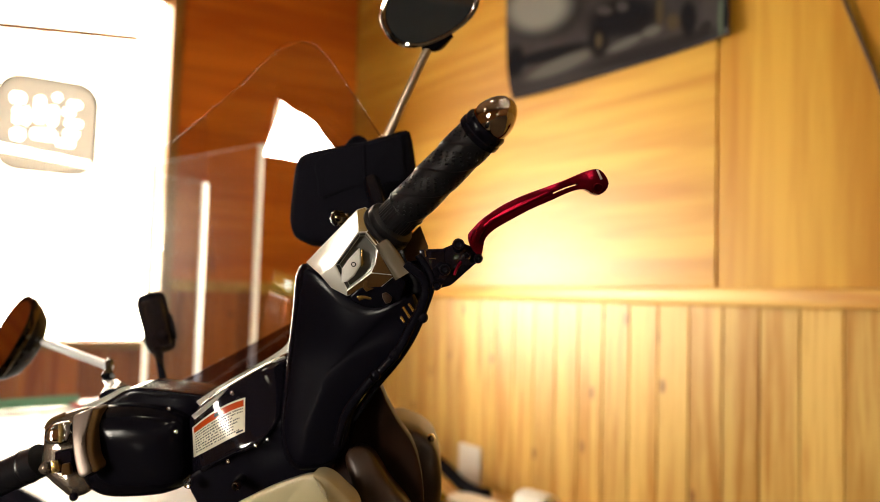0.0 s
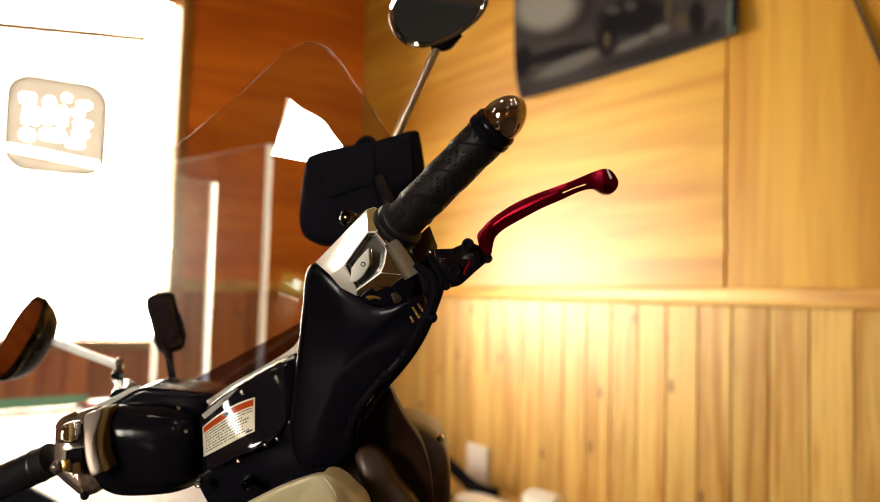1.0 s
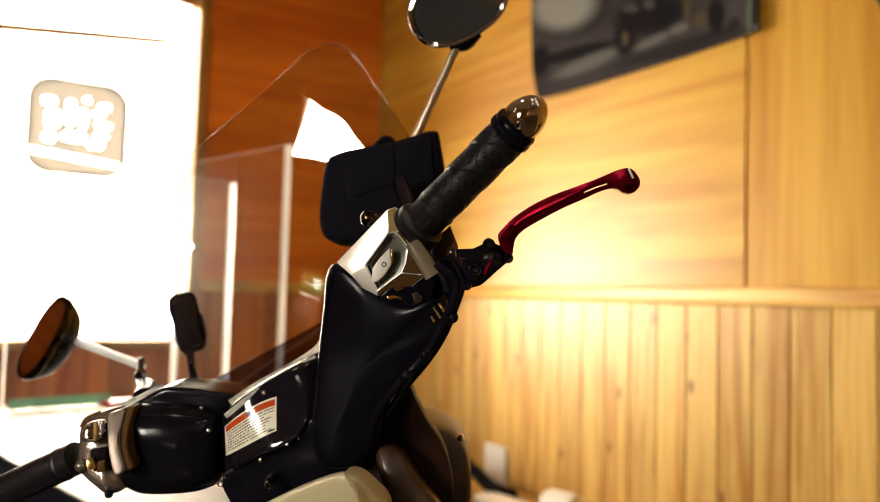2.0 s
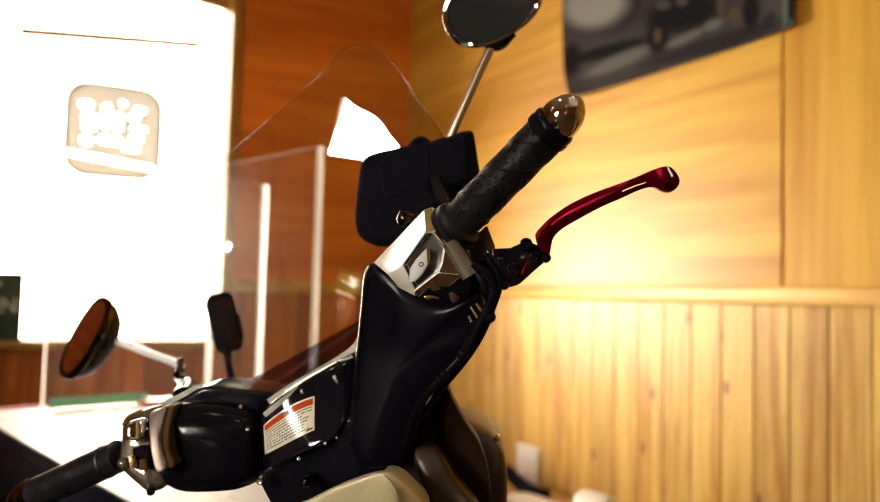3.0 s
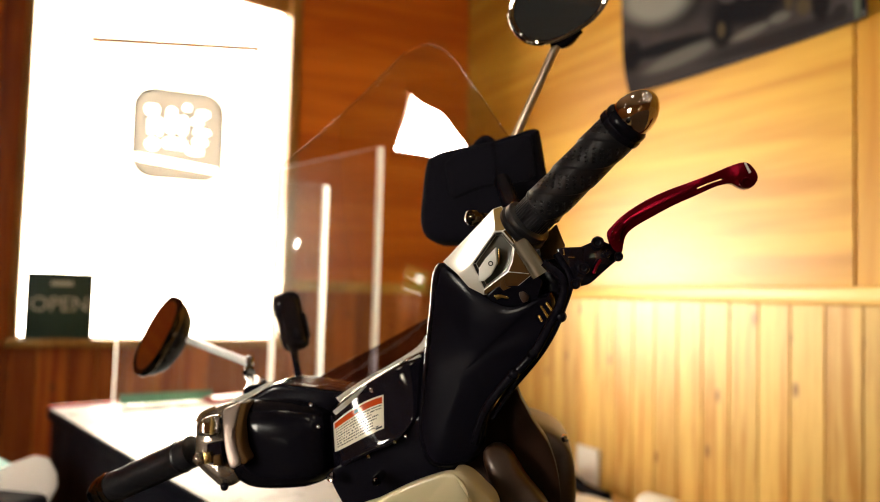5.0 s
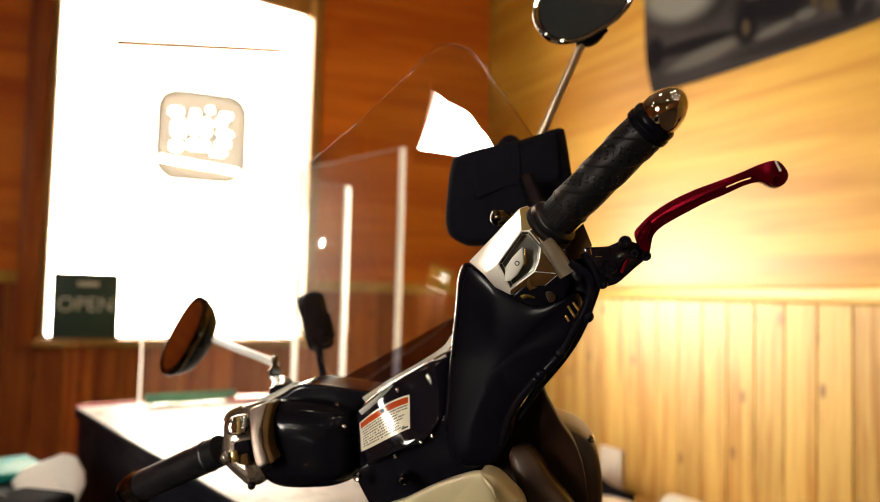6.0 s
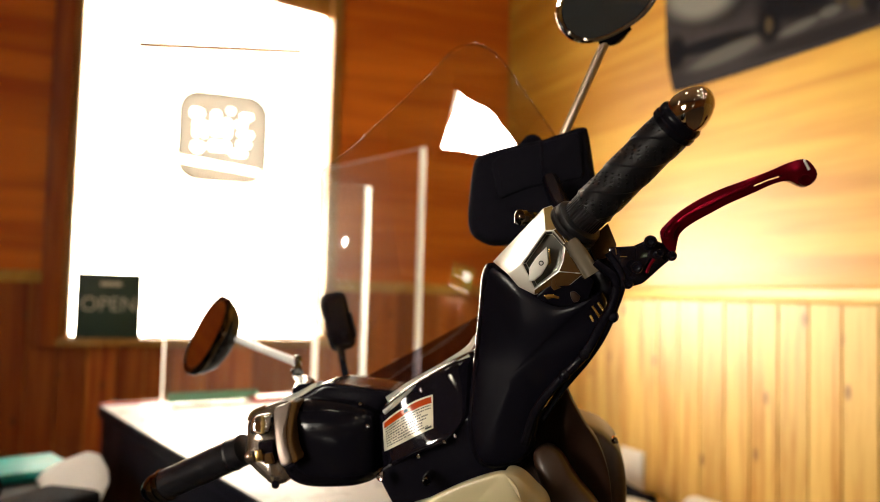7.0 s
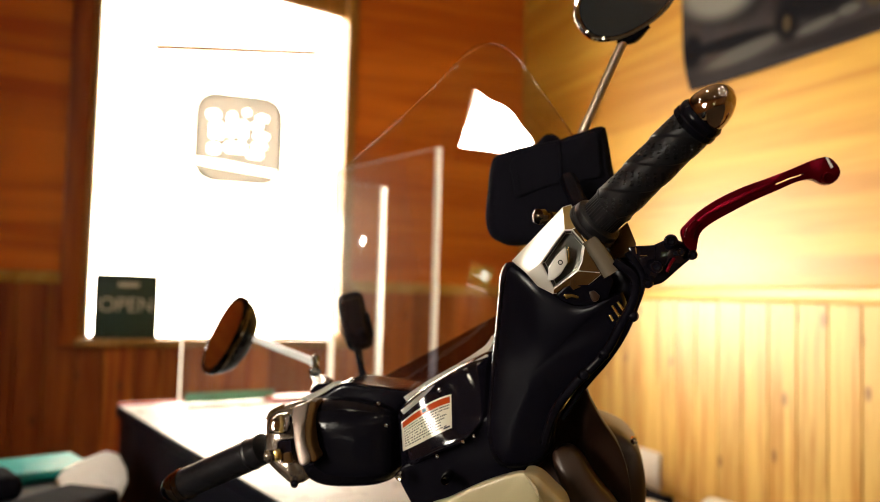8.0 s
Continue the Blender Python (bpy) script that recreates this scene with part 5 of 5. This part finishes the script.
for dz in (-0.020, 0.020):
    part("jaw", box(Vector((0.262, 1.066, 0.958)) + TIPPED @ Vector((-0.0165, -0.006, dz)), (0.0055, 0.020, 0.018), TIPPED, 0.0025, 3), FABRIC, mount2)
part("jaw", box(Vector((0.262, 1.066, 0.958)) + TIPPED @ Vector((0.0165, -0.006, -0.008)), (0.005, 0.020, 0.034), TIPPED, 0.0024, 3), FABRIC, mount2)
part("knob", ball(Vector((0.262, 1.050, 0.958)) + TIPPED @ Vector((0.0, -0.006, -0.014)), 0.006), FABRIC, mount2)
part("arm", limb([(0.264, 1.061, 0.930), (0.262, 1.034, 0.902), (0.261, 1, 0.874)], [(0.0055, 0.005), (0.0045, 0.004), (0.006, 0.005)]), FABRIC, mount2)

# drink pouch
pouch = part("drink_pouch", pillow([(0.35, 0.816, 1.155), (0.344, 0.821, 1.143), (0.342, 0.825, 1.107), (0.342, 0.827, 1.082), (0.347, 0.8245, 1.065), (0.358, 0.818, 1.057), (0.37, 0.81, 1.054), (0.399, 0.791, 1.059), (0.435, 0.7665, 1.067), (0.455, 0.752, 1.083), (0.459, 0.747, 1.117), (0.4555, 0.748, 1.14), (0.448, 0.75, 1.18), (0.4425, 0.753, 1.185), (0.4205, 0.768, 1.177), (0.405, 0.779, 1.171), (0.376, 0.798, 1.164)], AWAY, 0.09, n=90, front=0.23, flat=True), FABRIC, scooter, "black fabric drink pouch")
part("flap", plate(spline([(0.3515, 0.788, 1.143), (0.354, 0.7875, 1.125), (0.358, 0.786, 1.105), (0.3695, 0.778, 1.109), (0.3845, 0.768, 1.116), (0.398, 0.759, 1.119), (0.417, 0.746, 1.123), (0.4325, 0.7355, 1.128), (0.4305, 0.735, 1.15), (0.4265, 0.736, 1.174), (0.409, 0.748, 1.169), (0.394, 0.758, 1.164), (0.366, 0.7775, 1.157)], 60, True), AWAY, 0.006, 0.002), FABRIC, pouch)
part("strap", tube([(0.394, 0.7575, 1.165), (0.396, 0.7572, 1.14), (0.398, 0.758, 1.119)], 0.0016), FABRIC, pouch)
part("stitching", tube([(0.357, 0.785, 1.140), (0.3595, 0.784, 1.125), (0.363, 0.783, 1.111)], 0.0007), FABRIC, pouch)
part("bottle_cap", limb([(0.4173, 0.8463, 1.172), (0.4281, 0.8386, 1.184), (0.4385, 0.8322, 1.176)], [(0.012, 0.006), (0.014, 0.007), (0.012, 0.006)]), FABRIC, pouch)
part("bracket_tube", tube([(0.392, 0.733, 1.12), (0.378, 0.688, 1.088), (0.359, 0.644, 1.067)], 0.0092), SATIN_BLACK, scooter)
part("mount_bolt", lathe((0.318, 0.659, 1.071), Vector((0.318, 0.659, 1.071)) + AWAY * 0.7 + RIGHT * 0.6, [(-0.006, 0.0005), (-0.005, 0.004), (-0.002, 0.0072), (0.004, 0.0074), (0.008, 0.004), (0.012, 0.004), (0.013, 0.0055), (0.02, 0.0055)], 20), GUNMETAL, scooter)

# windscreen: a curved clear sheet, smoked along its lower edge
TR, BR, BL, TL = Vector((0.397, 0.909, 1.326)), Vector((0.554, 0.804, 1.051)), Vector((0.276, 0.958, 0.871)), Vector((0.147, 1.052, 1.07))
WU, WV, WX = BL - BR, TR - BR, TL - TR - BL + BR
WN = WU.cross(WV).normalized()
if WN.dot(AWAY) < 0:
    WN = -WN


def screen_point(u, v):
    bow = 0.036 * (1 - (2 * u - 1) ** 2) - 0.010 * (1 - (2 * v - 1) ** 2)
    return BR + WU * u + WV * v + WX * (u * v) + WN * bow


CREST = 0.065


def screen_piece(band, n=26, m=20):
    """The smoked band along the lower edge, or the clear sheet above it."""
    rings = []
    for i in range(m + 1):
        k = i / m
        cut = 0.0 if band or k < 0.82 else 0.13 * (1 - math.sqrt(max(0, 1 - ((k - 0.82) / 0.18) ** 2)))
        start = 0.27 if band else cut
        top = 0.095
        v = (top + 0.2) * k - 0.2 if band else top + 0.002 + (0.998 + CREST - top) * k
        if not band and v < 0.32:
            start = 0.20 * (1 - v / 0.32)
        row = []
        for j in range(n + 1):
            u = start + (1 - cut - start) * j / n
            row.append(screen_point(u, v))
        rings.append(row)
    bm = skin(rings, (False, False), False)
    made = bmesh.ops.extrude_face_region(bm, geom=bm.faces[:])
    bmesh.ops.translate(bm, verts=[g for g in made["geom"] if isinstance(g, bmesh.types.BMVert)], vec=WN * 0.003)
    return bm


screen = part("windscreen", screen_piece(False), SCREEN, scooter, "clear curved windscreen")
part("smoked_band", screen_piece(True, m=5), SMOKED, screen, "smoked lower band")
rim = [screen_point(0, 0.03 * k) for k in range(11, 29)]
for k in range(0, 13):
    a = radians(k * 7.5)
    rim.append(screen_point(0.13 * (1 - math.cos(a)), 0.85 + (0.15 + CREST) * math.sin(a)))
for k in range(1, 20):
    rim.append(screen_point(0.13 + 0.74 * k / 20, 1.0 + CREST))
for k in range(0, 13):
    a = radians(90 - k * 7.5)
    rim.append(screen_point(1 - 0.13 * (1 - math.cos(a)), 0.85 + (0.15 + CREST) * math.sin(a)))
rim += [screen_point(1, 0.85 - 0.03 * k) for k in range(1, 23)]
part("edge", tube(rim, 0.00055, 8, 180), EDGE_DIM, screen, "polished acrylic edge")
# front body below the bar
part("column_cover", pillow([(0.285, 0.733, 0.852), (0.311, 0.728, 0.883), (0.35, 0.711, 0.894), (0.379, 0.695, 0.883), (0.382, 0.685, 0.842), (0.363, 0.681, 0.791), (0.315, 0.699, 0.772), (0.283, 0.721, 0.802)], AWAY, 0.06, front=0.1), SATIN_BLACK, scooter)
part("inner_panel", pillow([(0.356, 0.674, 0.89), (0.367, 0.661, 0.917), (0.373, 0.655, 0.904), (0.384, 0.651, 0.884), (0.398, 0.645, 0.862), (0.405, 0.639, 0.835), (0.406, 0.636, 0.802), (0.398, 0.639, 0.761), (0.354, 0.661, 0.751), (0.325, 0.675, 0.782), (0.334, 0.685, 0.835)], AWAY, 0.05, n=60, front=0.06, flat=True), DARK_BROWN, scooter, "dark inner panel")
part("glove_bar", pillow([(0.327, 0.643, 0.858), (0.336, 0.64, 0.866), (0.347, 0.633, 0.861), (0.359, 0.621, 0.838), (0.375, 0.603, 0.811), (0.375, 0.593, 0.782), (0.352, 0.606, 0.78), (0.338, 0.624, 0.81), (0.33, 0.637, 0.838)], AWAY, 0.03, front=0.25), BROWN, scooter)
nose = part("front_fairing", pillow([(0.433, 0.757, 0.862), (0.454, 0.738, 0.858), (0.464, 0.722, 0.85), (0.468, 0.709, 0.838), (0.47, 0.702, 0.813), (0.467, 0.7, 0.779), (0.455, 0.703, 0.729), (0.424, 0.729, 0.715), (0.408, 0.751, 0.751), (0.418, 0.763, 0.836)], AWAY, 0.14, n=60, front=0.12), BROWN, scooter, "bronze front fairing")
part("indicator", lathe((0.457, 0.704, 0.854), Vector((0.457, 0.704, 0.854)) + AWAY, [(-0.003, 0.001), (-0.0015, 0.0035), (0.002, 0.004), (0.006, 0.004)], 14), CHROME, nose)
part("leg_shield", pillow([(0.207, 0.648, 0.8154), (0.2233, 0.6393, 0.8262), (0.2457, 0.6217, 0.8417), (0.2638, 0.6065, 0.8517), (0.2743, 0.5988, 0.8553), (0.2776, 0.5951, 0.854), (0.2821, 0.5933, 0.846), (0.2877, 0.5936, 0.8328), (0.2936, 0.5998, 0.8126), (0.254, 0.6374, 0.7927)], AWAY, 0.022, n=80, front=0.15, taper=0.8, flat=True), CREAM, scooter, "cream leg shield top", angle=50)
part("shield_flank", pillow([(0.274, 0.596, 0.855), (0.285, 0.594, 0.852), (0.298, 0.593, 0.841), (0.313, 0.591, 0.824), (0.317, 0.59, 0.792), (0.293, 0.581, 0.793), (0.283, 0.579, 0.825), (0.28, 0.586, 0.846)], AWAY, 0.04, front=0.1), CREAM, scooter)

# lower body, wheels and seat
part("leg_shield", limb([bike(0.10, 0, 0.72), bike(0.16, 0, 0.50), bike(0.10, 0, 0.30)], [(0.06, 0.13), (0.06, 0.20), (0.05, 0.19)], n=28, power=2.6, up=SIDE), CREAM, scooter)
part("floorboard", box(bike(-0.22, 0, 0.27), (0.62, 0.34, 0.07), Matrix.Rotation(math.atan2(HEAD.y, HEAD.x), 3, "Z"), 0.02), SATIN_BLACK, scooter)
part("rear_body", limb([bike(-0.48, 0, 0.42), bike(-0.75, 0, 0.52), bike(-1.15, 0, 0.58), bike(-1.32, 0, 0.62)], [(0.13, 0.17), (0.16, 0.17), (0.15, 0.12), (0.06, 0.05)], n=28, power=2.6), CREAM, scooter)
part("seat", limb([bike(-0.45, 0, 0.69), bike(-0.55, 0, 0.715), bike(-0.85, 0, 0.72), bike(-1.18, 0, 0.735), bike(-1.25, 0, 0.73)], [(0.05, 0.02), (0.12, 0.045), (0.15, 0.05), (0.12, 0.04), (0.04, 0.02)], n=24, power=2.6), SATIN_BLACK, scooter)
part("steering_tube", limb([bike(0.02, 0, 0.80), bike(0.20, 0, 0.40)], [(0.03, 0.03)] * 2), SATIN_BLACK, scooter)
for f in (0.30, -0.95):
    c = bike(f, 0, 0.225)
    wheel = part("wheel", lathe(c - SIDE * 0.05, c, [(0.01, 0.10), (0.03, 0.115), (0.045, 0.12), (0.055, 0.12), (0.07, 0.115), (0.09, 0.10)], 40), GREY, scooter)
    part("tyre", lathe(c - SIDE * 0.05, c, [(0.015, 0.12), (0.002, 0.16), (0.008, 0.195), (0.03, 0.219), (0.05, 0.225), (0.07, 0.219), (0.092, 0.195), (0.098, 0.16), (0.085, 0.12)], 48), TYRE, wheel)
part("front_mudguard", limb([bike(0.06, 0, 0.34), bike(0.16, 0, 0.46), bike(0.32, 0, 0.49), bike(0.50, 0, 0.40)], [(0.06, 0.012), (0.075, 0.015), (0.075, 0.015), (0.05, 0.01)], up=(0, 0, 1)), CREAM, scooter)
for s in (0.07, -0.07):
    part("fork_leg", tube([bike(0.20, s, 0.46), bike(0.30, s, 0.225)], 0.016), SILVER, scooter)
part("side_stand", tube([bike(-0.35, -0.12, 0.24), bike(-0.38, -0.24, 0.0)], 0.009), SATIN_BLACK, scooter)

# ---- panels and boards of the walls ----
BW = 0.0972


def board_mesh(w, h, material, t=0.012):
    bm = box((0, 0, h / 2), (t, w - 0.0018, h), None, 0.0022, 1)
    me = bpy.data.meshes.new("board")
    bm.to_mesh(me)
    bm.free()
    me.materials.append(material)
    return me


def put(name, me, parent, at, rz=0.0):
    ob = new(name, me)
    ob.parent = parent
    ob.location = Vector(at) - BASE[parent]
    ob.rotation_euler = (0, 0, rz)
    return ob


tall, tall_n, low = board_mesh(BW, 1.003, PINE), board_mesh(BW, 1.003, PINE_SHADED), board_mesh(BW, z0 - 0.03, PINE_SHADED)
y = 1.2915 - 60 * BW
while y < NORTH - 0.05:
    if y > SOUTH + 0.05:
        put("board", tall, wall_e, (EAST + 0.006, y + BW / 2, 0))
    y += BW
x = EAST - 0.06
while x > WEST + 0.05:
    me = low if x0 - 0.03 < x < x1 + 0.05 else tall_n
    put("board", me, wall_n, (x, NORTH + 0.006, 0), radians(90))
    x -= BW


def panel(parent, axis, lo, hi, za, zb, material, where):
    bm = span((where, lo + 0.005, za), (where + 0.012, hi - 0.005, zb), 0.0015) if axis == "y" else span((lo + 0.003, where, za), (hi - 0.003, where + 0.012, zb), 0.0015)
    return part("plywood_panel", bm, material, parent, smooth=False)


edges = [1.212 - 0.91 * 6, 1.212 - 0.91 * 5, 1.212 - 0.91 * 4, 1.212 - 0.91 * 3, 1.212 - 0.91 * 2, 1.212 - 0.91, 1.212, NORTH]
for a, b in zip(edges, edges[1:]):
    panel(wall_e, "y", max(a, SOUTH), b, RAIL_Z1 + 0.001, TOP - 0.001, PLY if b > 1.3 else PLY_Z, EAST)
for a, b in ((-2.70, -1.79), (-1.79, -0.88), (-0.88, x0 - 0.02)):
    panel(wall_n, "x", a, b, RAIL_Z1 + 0.001, TOP - 0.001, PLY_SHADED, NORTH)
panel(wall_n, "x", x1 + 0.036, EAST - 0.001, RAIL_Z1 + 0.001, TOP - 0.001, PLY_SHADED, NORTH)
panel(wall_n, "x", x0 - 0.02, x1 + 0.036, z1 + 0.041, TOP - 0.001, PLY_SHADED, NORTH)
